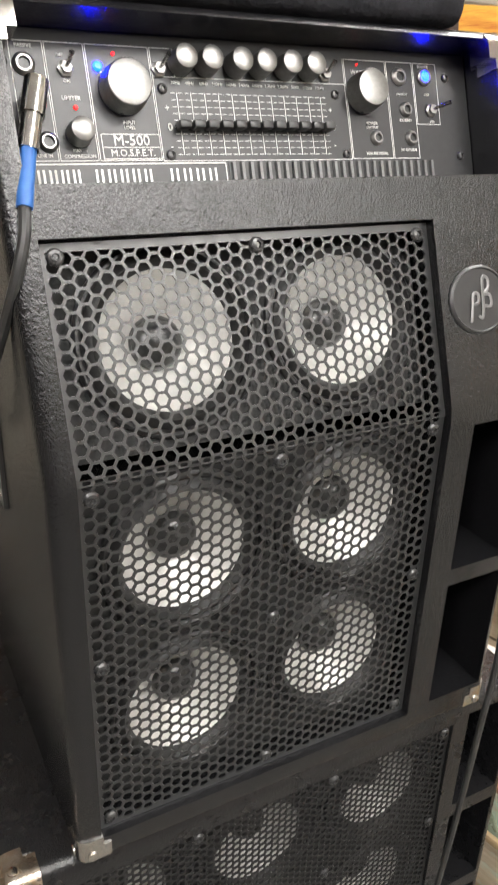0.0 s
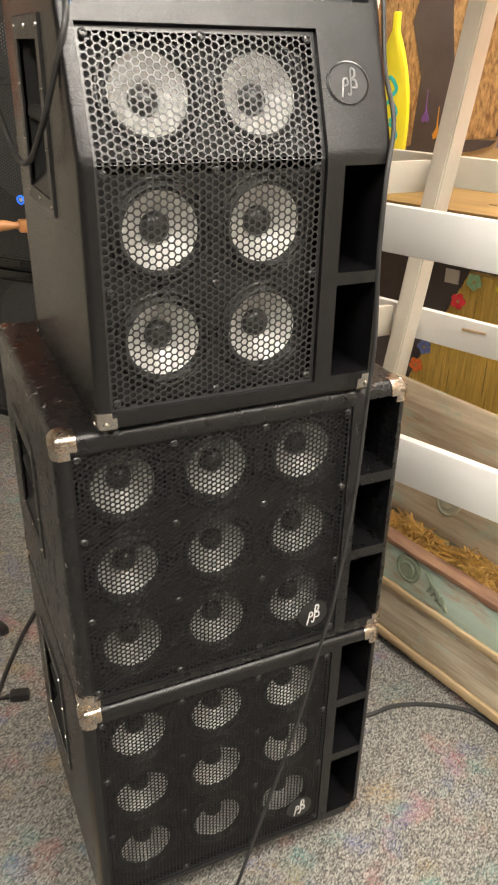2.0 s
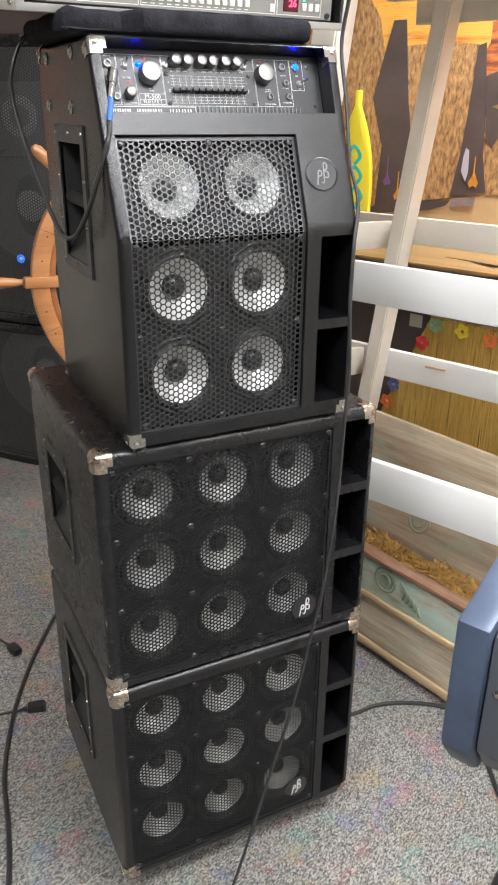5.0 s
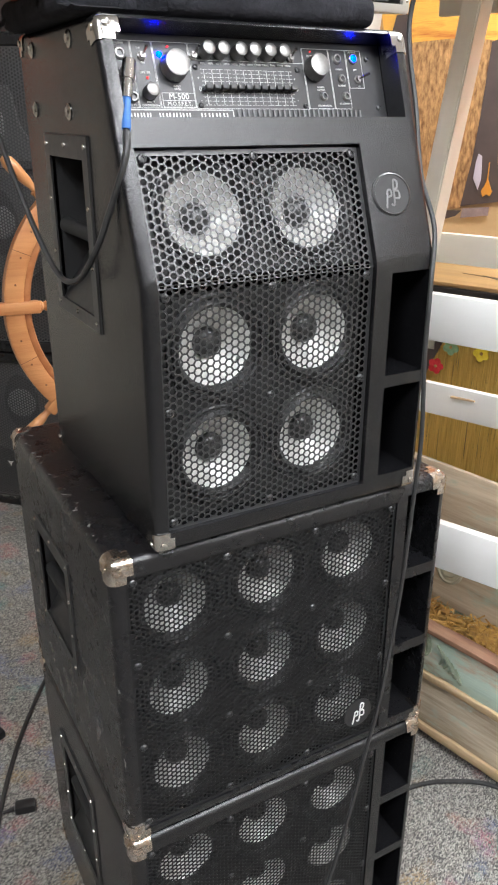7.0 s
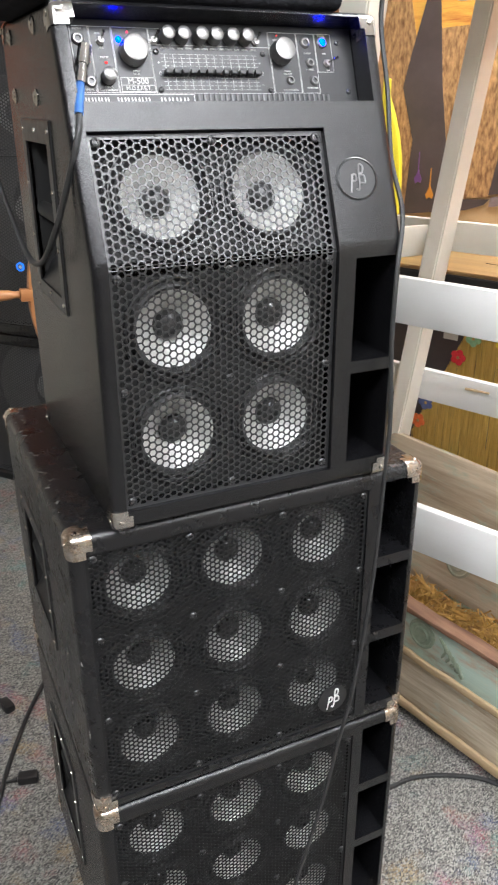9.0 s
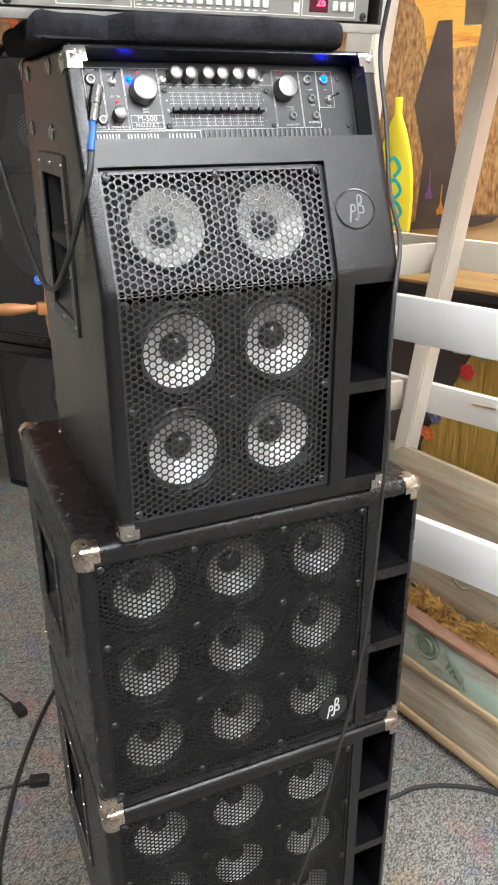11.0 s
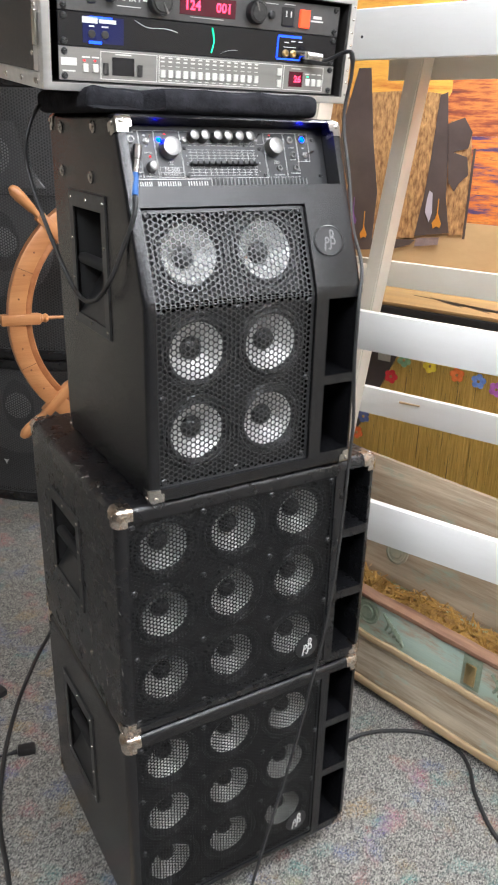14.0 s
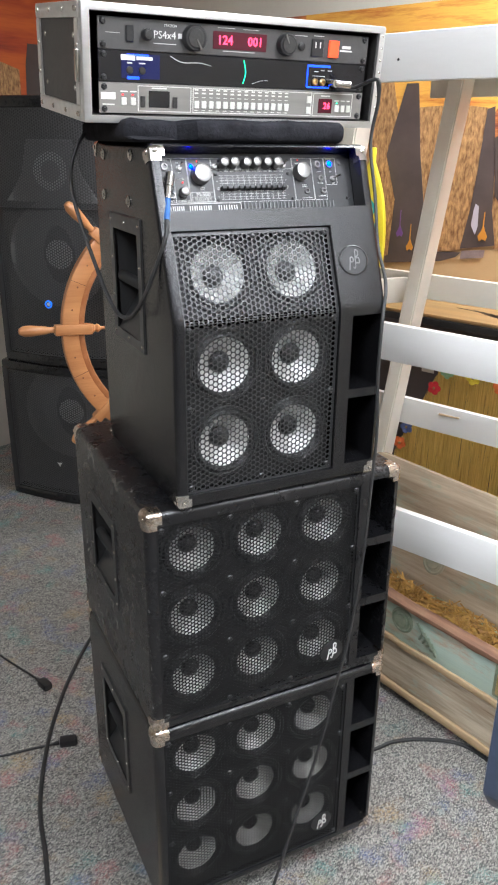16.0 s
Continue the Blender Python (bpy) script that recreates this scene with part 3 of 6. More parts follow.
# casters under the lowest cabinet
for cx in (0.06, 0.465):
    for cy in (0.085, 0.41):
        zc = LOWZ - FLOOR
        pl = part("caster_plate", box(cx - 0.03, cx + 0.03, cy - 0.025, cy + 0.025, -0.0195, -0.0155, 0.001, 1), STEEL, low)
        fk = box(cx - 0.016, cx - 0.012, cy - 0.018, cy + 0.018, -0.068, -0.0195, 0.001, 1)
        box(cx + 0.012, cx + 0.016, cy - 0.018, cy + 0.018, -0.068, -0.0195, 0.001, 1, fk)
        part("caster_fork", fk, BLACKP, pl)
        part("caster_wheel", lathe([(0, -0.01), (0.027, -0.01), (0.032, -0.006), (0.032, 0.006), (0.027, 0.01), (0, 0.01)], 24,
             basis((0, 1, 0), (0, 0, 1), (1, 0, 0), (cx, cy, -zc + 0.032))), mat("caster_rubber", (0.22, 0.19, 0.15), 0.6, spots=(0.32, 0.27, 0.21)), pl)

# ---------------------------------------------------------------- the amplifier combo on top
CW, CD, CH = 0.395, 0.400, 0.576
CO = Vector((0.050, -0.014, TOPZ))
KZ = 0.316          # the front bends back here
SL = math.atan2(0.094, CH - KZ)
VD = Vector((0, math.sin(SL), math.cos(SL)))
ND = Vector((0, -math.cos(SL), math.sin(SL)))
SLEN = (CH - KZ) / math.cos(SL)
SLOPE = basis(X, VD, ND, (0, 0, KZ))     # x right, y up the slope, z out


def on_slope(pts_bm):
    bmesh.ops.transform(pts_bm, matrix=SLOPE, verts=pts_bm.verts)
    return pts_bm


combo = thing("bass_combo_amp", Matrix.Translation(CO), "black vinyl bass combo amplifier with six pale drivers", "amplifier")
solid = prism([(0, 0), (0, KZ), (0.094, CH), (CD, CH), (CD, 0)], 0, CW, "yzx", 0.010, 4)
gx0, gx1 = 0.018, 0.302
V_GR = 0.143        # top of the upper grille, up the slope
REC = 0.035
cutg = prism([(-0.03, 0.024), (-0.03, KZ - 0.01), (VD.y * V_GR - 0.04, KZ + VD.z * V_GR + 0.014), (VD.y * V_GR, KZ + VD.z * V_GR), (VD.y * V_GR + 0.075, KZ + VD.z * V_GR - 0.027), (0.08, KZ - 0.03), (0.08, 0.024)], gx0, gx1, "yzx")
PV0, PV1, PX0, PX1 = 0.1735, 0.2780, 0.016, 0.377
cutp = on_slope(box(PX0, PX1, PV0, PV1 - 0.006, -REC, 0.05))
cuts = [cutg, cutp, box(0.326, 0.386, -0.02, 0.26, 0.172, 0.304), box(0.326, 0.386, -0.02, 0.26, 0.030, 0.156), box(-0.02, 0.075, 0.150, 0.294, 0.250, 0.446)]
part("body", carve(solid, cuts), VINYL_NEW, combo)
part("port_shelf", prism([(0.004, 0.157), (0.004, 0.171), (0.1, 0.173), (0.1, 0.150)], 0.3265, 0.3855), VINYL_NEW, combo)
side_handle(combo, 0.136, 0.308, 0.236, 0.460)

holes = [(0.099 + 0.1355 * c - gx0, 0.101 + 0.134 * r - 0.024) for r in range(2) for c in range(2)]
part("baffle", baffle_mesh(gx1 - gx0, KZ - 0.042, 0.012, holes, 0.059), INSIDE, combo, "", basis(X, (0, 0, 1), (0, -1, 0), (gx0, 0.030, 0.024)))
part("baffle", baffle_mesh(gx1 - gx0, V_GR - 0.011, 0.012, [(0.0985 + 0.1355 * c - gx0, 0.080 - 0.010) for c in range(2)], 0.0585), INSIDE, combo, "",
     SLOPE @ Matrix.Translation((gx0, 0.010, -0.030)))
low_g = part("grille", hex_grille(gx1 - gx0, KZ - 0.024 + 0.0005, 0.0091, 0.0019, 0.0012, (0.004, 0.003, 0.003, 0.0)), None, combo, "black honeycomb metal grille",
             basis(X, (0, 0, 1), (0, -1, 0), (gx0, 0.008, 0.024)))
up_g = part("grille", hex_grille(gx1 - gx0, V_GR, 0.0091, 0.0019, 0.0012, (0.004, 0.0, 0.003, 0.005)), None, combo, "black honeycomb metal grille, bent back",
            SLOPE @ Matrix.Translation((gx0, -0.0012, -0.0080)))
for r in range(2):
    for c in range(2):
        driver(combo, basis(X, (0, 0, 1), (0, -1, 0), (0.099 + 0.1355 * c, 0.030, 0.101 + 0.134 * r)), DRV_A)
for c in range(2):
    driver(combo, SLOPE @ Matrix.Translation((0.0985 + 0.1355 * c, 0.080, -0.030)), DRV_A)
for sx in (0.028, 0.160, 0.292):
    for sz in (0.034, 0.173, 0.303):
        part("screw", SCREW, None, low_g, m=Matrix.Translation((sx - gx0, sz - 0.024, 0)))
    part("screw", SCREW, None, up_g, m=Matrix.Translation((sx - gx0, V_GR - 0.008, 0)))
# badge on the sloped cheek
bd = lathe([(0, 0.0), (0.0285, 0.0), (0.0285, 0.0012), (0.0265, 0.0024), (0.0255, 0.0012), (0, 0.0012)], 40)
badge = part("badge", bd, BLACKP, combo, "black oval badge", SLOPE @ Matrix.Translation((0.338, 0.082, 0)) @ Matrix.Diagonal((1, 0.9, 1, 1)))
logo(badge, Matrix.Translation((0, 0, 0.002)), 0.019, mat("grey_metal_mark", (0.16, 0.16, 0.16), 0.4, metal=0.6))
corners(combo, CW, CD, CH, CORNER_S, skip=((0, 0, 1), (1, 0, 1)))
for ix in (0, 1):
    m = SLOPE @ Matrix.Translation((CW * ix, SLEN, 0)) @ basis((1 - 2 * ix, 0, 0), (0, 0, -1), (0, -1, 0))
    part("corner_cap", CORNER_S, None, combo, "chrome corner cap", m)
for by, bz in ((0.335, 0.555), (0.178, 0.557), (0.340, 0.487), (0.198, 0.484)):
    part("side_bolt", BOLT, None, combo, "chrome bolt", basis((0, 1, 0), (0, 0, 1), (-1, 0, 0), (-0.0003, by, bz)))

# control panel: u = x over the combo, v up the slope
PM = SLOPE @ Matrix.Translation((0.0012, 0.0082, -REC + 0.002))
panel = part("control_panel", box(PX0 - 0.0004, PX1 - 0.0020, PV0 - 0.0080, PV1 - 0.0145, -0.0015, 0, 0), PANEL, combo, "black printed control panel", PM)


INKZ = 0.0003
ink = bmesh.new()


def line(x0, y0, x1, y1, t=0.00045):
    if abs(x1 - x0) > abs(y1 - y0):
        box(min(x0, x1), max(x0, x1), y0 - t / 2, y0 + t / 2, 0.0001, INKZ, 0, 2, ink)
    else:
        box(x0 - t / 2, x0 + t / 2, min(y0, y1), max(y0, y1), 0.0001, INKZ, 0, 2, ink)


def frame_lines(x0, y0, x1, y1, t=0.00045):
    line(x0, y0, x1, y0, t), line(x0, y1, x1, y1, t), line(x0, y0, x0, y1, t), line(x1, y0, x1, y1, t)


top_v, bot_v = 0.2560, 0.1865
f0, f1, f2, f3, f4, f5, f6, f7 = 0.0245, 0.0455, 0.0705, 0.1125, 0.2610, 0.2985, 0.3235, 0.3460
for a, b in ((f0, f1), (f1, f2), (f2, f3), (f4, f5), (f5, f6)):
    frame_lines(a + 0.0006, bot_v, b - 0.0006, top_v)
frame_lines(f3 + 0.0006, bot_v - 0.0005, f4 - 0.0006, 0.2385)
line(f3 + 0.0006, 0.2385, f3 + 0.0006, top_v)
line(f3 + 0.0006, top_v, 0.1270, top_v)
line(0.1285, 0.2385, 0.1285, top_v)
line(f4 - 0.0006, 0.2385, f4 - 0.0006, top_v)
frame_lines(f6 + 0.0006, 0.2115, f7, top_v)
frame_lines(0.0275, 0.1690, 0.1570, 0.1845, 0.0008)
frame_lines(0.0735, 0.1875, 0.1120, 0.2025, 0.0005)
line(0.0735, 0.1945, 0.1120, 0.1945, 0.0005)
# slider slots and scale ticks
slots = [0.1280 + 0.01003 * i for i in range(12)]
for sx in slots:
    line(sx, 0.1895, sx, 0.2290, 0.0005)
    for k in range(10):
        yy = 0.1900 + 0.0043 * k
        line(sx + 0.0010, yy, sx + 0.0042, yy, 0.0004)
        line(sx - 0.0042, yy, sx - 0.0010, yy, 0.0004)
# wordmark on the strip: plain bars
for bx, count, step in ((0.0305, 4, 0.0072), (0.0665, 5, 0.0080), (0.1165, 4, 0.0092)):
    for k in range(count):
        u0 = bx + k * step
        box(u0, u0 + 0.0015, 0.1724, 0.1812, 0.0001, INKZ, 0, 2, ink)
        box(u0 + step * 0.45, u0 + step * 0.45 + 0.0015, 0.1724, 0.1812, 0.0001, INKZ, 0, 2, ink)
tagged(part("printing", ink, INK, panel, "white printed lines and scales"), kind="stuff")


def lettering(text, size, u, v, bold=0.0):
    part("lettering", words(text, size, Matrix.Translation((u, v, 0.0004)), bold), INK, panel, "white printed lettering", smooth=0)


lettering("M-500", 0.0094, 0.0930, 0.1985)
lettering("M.O.S.F.E.T.", 0.0060, 0.0930, 0.1909)
for text, size, u, v in (("PASSIVE", 0.0030, 0.0335, 0.2530), ("BASS IN", 0.0028, 0.0350, 0.2250), ("LINE IN", 0.0028, 0.0370, 0.1895), ("LIMITER", 0.0034, 0.0580, 0.2235), ("OFF", 0.0028, 0.0545, 0.2485), ("ON", 0.0028, 0.0570, 0.2335),
                         ("MAX   0", 0.0026, 0.0590, 0.1925), ("COMPRESSION", 0.0030, 0.0585, 0.1890), ("INPUT", 0.0030, 0.0930, 0.2095), ("LEVEL", 0.0030, 0.0930, 0.2065), ("dB", 0.0044, 0.0880, 0.2440),
                         ("-25", 0.0026, 0.0790, 0.2395), ("WATTS", 0.0044, 0.2740, 0.2470), ("POWER", 0.0028, 0.2810, 0.2115), ("OUTPUT", 0.0028, 0.2810, 0.2085), ("VOLUME PEDAL", 0.0028, 0.2830, 0.1900),
                         ("FX SEND", 0.0028, 0.3125, 0.2140), ("FX RETURN", 0.0028, 0.3130, 0.1925), ("OUTPUT", 0.0026, 0.3115, 0.2330), ("POWER", 0.0030, 0.3335, 0.2535), ("OFF", 0.0028, 0.3350, 0.2330), ("ON", 0.0028, 0.3380, 0.2135),
                         ("+", 0.0060, 0.1200, 0.2190), ("0", 0.0070, 0.1205, 0.2070), ("-", 0.0060, 0.1200, 0.1950), ("+", 0.0050, 0.2455, 0.2200), ("0", 0.0070, 0.2470, 0.2085), ("-", 0.0050, 0.2465, 0.1960)):
    lettering(text, size, u, v)
for i, text in enumerate(("30Hz", "40Hz", "60Hz", "100Hz", "160Hz", "240Hz", "600Hz", "1.3kHz", "2.8kHz", "5kHz", "10kHz", "15kHz")):
    lettering(text, 0.0030, slots[i], 0.2350)
for u in (0.1340, 0.1515, 0.1740, 0.1920, 0.2125, 0.2310):
    lettering("-15  +15", 0.0022, u, 0.2402)

# vent strip: short upright slots between thin slats
VX0, VX1 = 0.1590, 0.3350
vent_p = part("vent", box(VX0, VX1, 0.1695, 0.1850, 0.0, 0.0006), BLACKP, panel, "black vent strip with upright slats")
slat_me = mesh_of(box(-0.0011, 0.0011, 0.1702, 0.1843, 0.0006, 0.0030))
slat_me.materials.append(mat("vent_slat", (0.10, 0.10, 0.10), 0.5, spots=(0.14, 0.14, 0.14), scale=300))
n = 26
for i in range(n):
    part("slat", slat_me, None, vent_p, m=Matrix.Translation((VX0 + 0.003 + i * (VX1 - VX0 - 0.006) / (n - 1), 0, 0)))


def knob(u, v, r, h, pointer=False):
    body = lathe([(r, 0.0015), (r, h * 0.35), (r * 0.95, h * 0.42), (r * 0.93, h - 0.0018), (r * 0.88, h - 0.0008), (r * 0.70, h - 0.0002), (r * 0.45, h + 0.0002), (r * 0.2, h + 0.0004), (0, h + 0.0005)], 36)
    k = part("knob", body, ALU, panel, "turned aluminium knob", Matrix.Translation((u, v, 0)))
    if pointer:
        part("set_screw", lathe([(0.0016, 0), (0.0016, 0.0004), (0, 0.0004)], 12), BLACKP, k, "", basis((1, 0, 0), (0, 0, 1), (0, -1, 0), (-0.004, -r * 0.985, h * 0.2)))
    return k


def jack(u, v, r=0.0058):
    b = lathe([(r, 0), (r, 0.0012), (r * 0.72, 0.003), (r * 0.55, 0.003), (r * 0.52, 0.0005), (0, 0.0005)], 24)
    j = part("jack", b, ALU, panel, "silver jack socket", Matrix.Translation((u, v, 0)))
    part("jack_hole", lathe([(r * 0.5, 0.001), (0, 0.001)], 20), BLACKP, j)


def toggle(u, v, lean):
    b = lathe([(0.0052, 0), (0.0052, 0.002), (0.0036, 0.0028), (0.0036, 0.005), (0, 0.005)], 6)
    t = part("toggle", b, ALU, panel, "chrome toggle switch", Matrix.Translation((u, v, 0)))
    part("lever", rod((0, 0, 0.004), (lean[0], lean[1], 0.016), 0.0011, 10, r2=0.0017), CHROME, t)


knob(0.0915, 0.2290, 0.0155, 0.017, True)
knob(0.2745, 0.2320, 0.0142, 0.017, True)
knob(0.0592, 0.2019, 0.0080, 0.014)
for kx in (0.1322, 0.1505, 0.1722, 0.1902, 0.2103, 0.2290):
    knob(kx, 0.2466, 0.0083, 0.016)
jack(0.0324, 0.2425, 0.0068)
jack(0.3098, 0.2455, 0.0066)
jack(0.3135, 0.2220, 0.0056)
jack(0.3162, 0.2010, 0.0056)
jack(0.2838, 0.2010, 0.0054)
jack(0.0400, 0.1975, 0.0062)
toggle(0.0570, 0.2405, (0.001, 0.004))
toggle(0.1175, 0.2425, (0.002, 0.004))
toggle(0.2435, 0.2440, (0.0, 0.004))
toggle(0.3370, 0.2215, (0.007, 0.0015))
for sx in slots:
    part("slider_cap", box(-0.0040, 0.0040, -0.0026, 0.0026, 0.001, 0.010, 0.001, 2), BLACKP, panel, "black fader cap", Matrix.Translation((sx, 0.2070, 0)))
for u, v, ma, r in ((0.0775, 0.2430, LEDBLUE, 0.0030), (0.2670, 0.2420, LEDSOFT, 0.0010), (0.0600, 0.2180, LEDRED, 0.0014), (0.0885, 0.2510, LEDRED, 0.0012), (0.2725, 0.2525, LEDRED, 0.0008)):
    part("led", lathe([(r, 0), (r, 0.001), (r * 0.7, 0.002), (0, 0.0024)], 14), ma, panel, "small indicator light", Matrix.Translation((u, v, 0)))
pl = part("pilot_light", lathe([(0.0064, 0), (0.0064, 0.002), (0.005, 0.003), (0.0042, 0.003)], 24), ALU, panel, "round blue pilot light", Matrix.Translation((0.3335, 0.2460, 0)))
part("pilot_lens", lathe([(0.0042, 0.002), (0.003, 0.0036), (0, 0.0042)], 20), LEDBLUE, pl)
for u, v in ((0.0200, 0.2440), (0.3545, 0.2465), (0.3630, 0.1880), (0.0195, 0.1800), (0.1185, 0.2310), (0.1185, 0.1895), (0.2555, 0.1895), (0.2510, 0.2310)):
    part("panel_screw", SCREW, None, panel, m=Matrix.Translation((u, v, 0)) @ Matrix.Diagonal((0.62, 0.62, 0.8, 1)))

# instrument cable plugged into the panel
WORLD_P = Matrix.Translation(CO) @ PM
p0 = WORLD_P @ Vector((0.0335, 0.2230, 0.005))
cable_t = thing("instrument_cable", Matrix.Translation(p0), "black instrument cable with chrome plug and blue sleeve", "cable")


def loc(p):
    return tuple(Vector(p) - p0)


jk = WORLD_P @ Vector((0.0335, 0.2215, 0.0))
tip = Vector((0.0830, 0.0740, 1.5720))
dwn = Vector((0.0720, 0.0570, 1.5400))
slv = Vector((0.0635, 0.0400, 1.5110))
end = Vector((0.0600, 0.0310, 1.4960))
pb = rod(loc(jk), loc(tip), 0.0068, 16)
rod(loc(tip + (tip - dwn) * 0.12), loc(tip + (dwn - tip) * 0.45), 0.0072, 18, pb)
rod(loc(tip + (dwn - tip) * 0.45), loc(dwn), 0.0060, 18, pb)
part("plug", pb, CHROME, cable_t, "chrome right-angle plug")
part("sleeve", tube([loc(dwn), loc(slv)], 0.0048, 12, 3), BLUEBAND, cable_t, "blue heat-shrink sleeve")

# ---------------------------------------------------------------- room
def room_box(name, a0, a1, b0, b1, z0, z1, material, label, category):
    return solo(name, box(a0, a1, b0, b1, z0, z1), material, ROOM, label, category, kind="structure", smooth=0)


WB = 2.10           # the painted wall
WA = -2.75          # the wall behind the loudspeakers
solo("floor", box(-3.0, 4.2, -3.6, 2.3, FLOOR - 0.1, FLOOR), CARPET, ROOM, "grey speckled loop-pile carpet with coloured flecks", "floor", kind="structure", smooth=0)
room_box("wall_east", WA - 0.1, 4.2, WB, WB + 0.1, FLOOR, CEIL, WALLP, "plain cream wall behind the painted beach scene", "wall")
room_box("wall_north", WA - 0.1, WA, -3.6, WB, FLOOR, CEIL, WALLP, "plain wall behind the loudspeakers", "wall")
room_box("wall_south", 4.1, 4.2, -3.6, WB, FLOOR, CEIL, WALLP, "plain cream wall", "wall")
# the west wall is unseen; its dark colour keeps cabinet-side reflections low
room_box("wall_west", WA, 4.1, -3.6, -3.5, FLOOR, CEIL, mat("dark_unseen_wall_paint", (0.20, 0.17, 0.14), 0.8, spots=(0.17, 0.145, 0.12), scale=4), "unseen wall, coloured dark brown to dim reflections", "wall")
room_box("ceiling", WA, 4.1, -3.5, WB, CEIL, CEIL + 0.1, CEILP, "white tiled ceiling", "ceiling")


def ceiling_light(a, b, la=0.6, lb=1.2):
    t = thing("ceiling_light", ROOM @ Matrix.Translation((a, b, CEIL)), "unseen flat white ceiling light panel", "ceiling light", "ceiling lights")
    fr = carve(box(-la / 2 - 0.03, la / 2 + 0.03, -lb / 2 - 0.03, lb / 2 + 0.03, -0.04, 0), [box(-la / 2, la / 2, -lb / 2, lb / 2, -0.06, -0.01)])
    part("frame", fr, WHITEPAINT, t)
    part("diffuser", box(-la / 2 + 0.001, la / 2 - 0.001, -lb / 2 + 0.001, lb / 2 - 0.001, -0.03, -0.02), LIGHTP, t)


# all four panels are unseen; the last is added to brighten the mural
for a, b in ((1.35, -0.1), (0.65, -1.45), (2.7, 0.40), (0.2, 1.5)):
    ceiling_light(a, b)

# ---------------------------------------------------------------- white timber tower
tower = thing("lifeguard_tower", ROOM @ Matrix.Translation((0, 0.92, FLOOR)), "white painted timber beach tower with leaning posts and boards", "tower")


def board(a0, a1, b, z0, z1, material, thick=0.022):
    return part("board", box(a0, a1, b, b + thick, z0 - FLOOR, z1 - FLOOR, 0.003, 2), material, tower)


board(-0.36, 1.5, 0.0, 1.752, 1.852, WHITEPAINT)
board(-0.44, 1.5, 0.0, 1.101, 1.197, WHITEPAINT)
board(-0.50, 1.5, 0.0, 0.584, 0.697, WHITEPAINT)
# rear face
board(-0.33, 1.5, 0.50, 1.742, 1.80, CREAMPAINT)
board(-0.52, 1.5, 0.50, 1.166, 1.242, CREAMPAINT)
board(-0.52, 1.5, 0.50, 0.742, 0.832, WHITEPAINT)


def post(p, q, s=0.07, d=0.07):
    """A square post from foot p to head q (room axes from the tower's base)."""
    b = bmesh.new()
    lo = [b.verts.new((p[0] + dx * s / 2, p[1] + dy * d / 2, p[2])) for dx, dy in ((-1, -1), (1, -1), (1, 1), (-1, 1))]
    hi = [b.verts.new((q[0] + dx * s / 2, q[1] + dy * d / 2, q[2])) for dx, dy in ((-1, -1), (1, -1), (1, 1), (-1, 1))]
    b.faces.new(lo[::-1]), b.faces.new(hi)
    for i in range(4):
        j = (i + 1) % 4
        b.faces.new((lo[i], lo[j], hi[j], hi[i]))
    bmesh.ops.bevel(b, geom=b.edges[:], offset=0.004, segments=2, affect="EDGES")
    part("post", b, CREAMPAINT, tower)


post((-0.451, 0.462, 0), (-0.211, 0.462, 1.78), 0.046)
post((-0.51, 0.06, 0), (-0.275, 0.06, 1.78))
post((1.35, 0.06, 0), (1.30, 0.06, 1.83))
post((1.40, 0.46, 0), (1.30, 0.46, 1.83))
# side boards
for z0, z1, a in ((1.150, 1.228, -0.36), (0.735, 0.825, -0.43)):
    part("board", prism([(a - 0.05 - 0.12, 0.07), (a - 0.03 - 0.12, 0.07), (a + 0.02, 0.49), (a, 0.49)], z0 - FLOOR, z1 - FLOOR, "xyz", 0.003, 2), CREAMPAINT, tower)
for a, z in ((-0.140, 1.797), (0.205, 1.802), (0.62, 1.797)):
    part("nail", lathe([(0.0032, 0), (0.0028, 0.0008), (0, 0.0010)], 10), BLACKP, tower, "", basis((1, 0, 0), (0, 0, 1), (0, -1, 0), (a, 0.0, z - FLOOR)))
part("stick", rod((-0.190, 0.496, 0.806 - FLOOR), (-0.120, 0.494, 0.809 - FLOOR), 0.004, 8, r2=0.003), CHESTEDGE, tower, "thin tan splinter")
part("board", box(-0.4, 1.45, 0.10, 0.5, 1.80 - FLOOR, 1.825 - FLOOR, 0.003, 2), WHITEPAINT, tower)

# ---------------------------------------------------------------- open wooden chest
CA = radians(-77.5)
CB = basis((math.cos(CA), math.sin(CA), 0), (-math.sin(CA), math.cos(CA), 0), (0, 0, 1), (0.910, 0.440, FLOOR))


def worn(b, amp, seed):
    """Uneven, chipped long edges for old boards that run along x."""
    es = [e for e in b.edges if abs(e.verts[0].co.x - e.verts[1].co.x) > 0.3]
    bmesh.ops.subdivide_edges(b, edges=es, cuts=60, use_grid_fill=True)
    for v in b.verts:
        p = Vector((v.co.x * 9, seed, round(v.co.z * 40)))
        v.co.z += amp * (noise.noise(p) + 0.6 * noise.noise(p * 4.1))
        v.co.y += amp * 0.6 * noise.noise(p * 2.3 + Vector((5, 0, 0)))
    return b


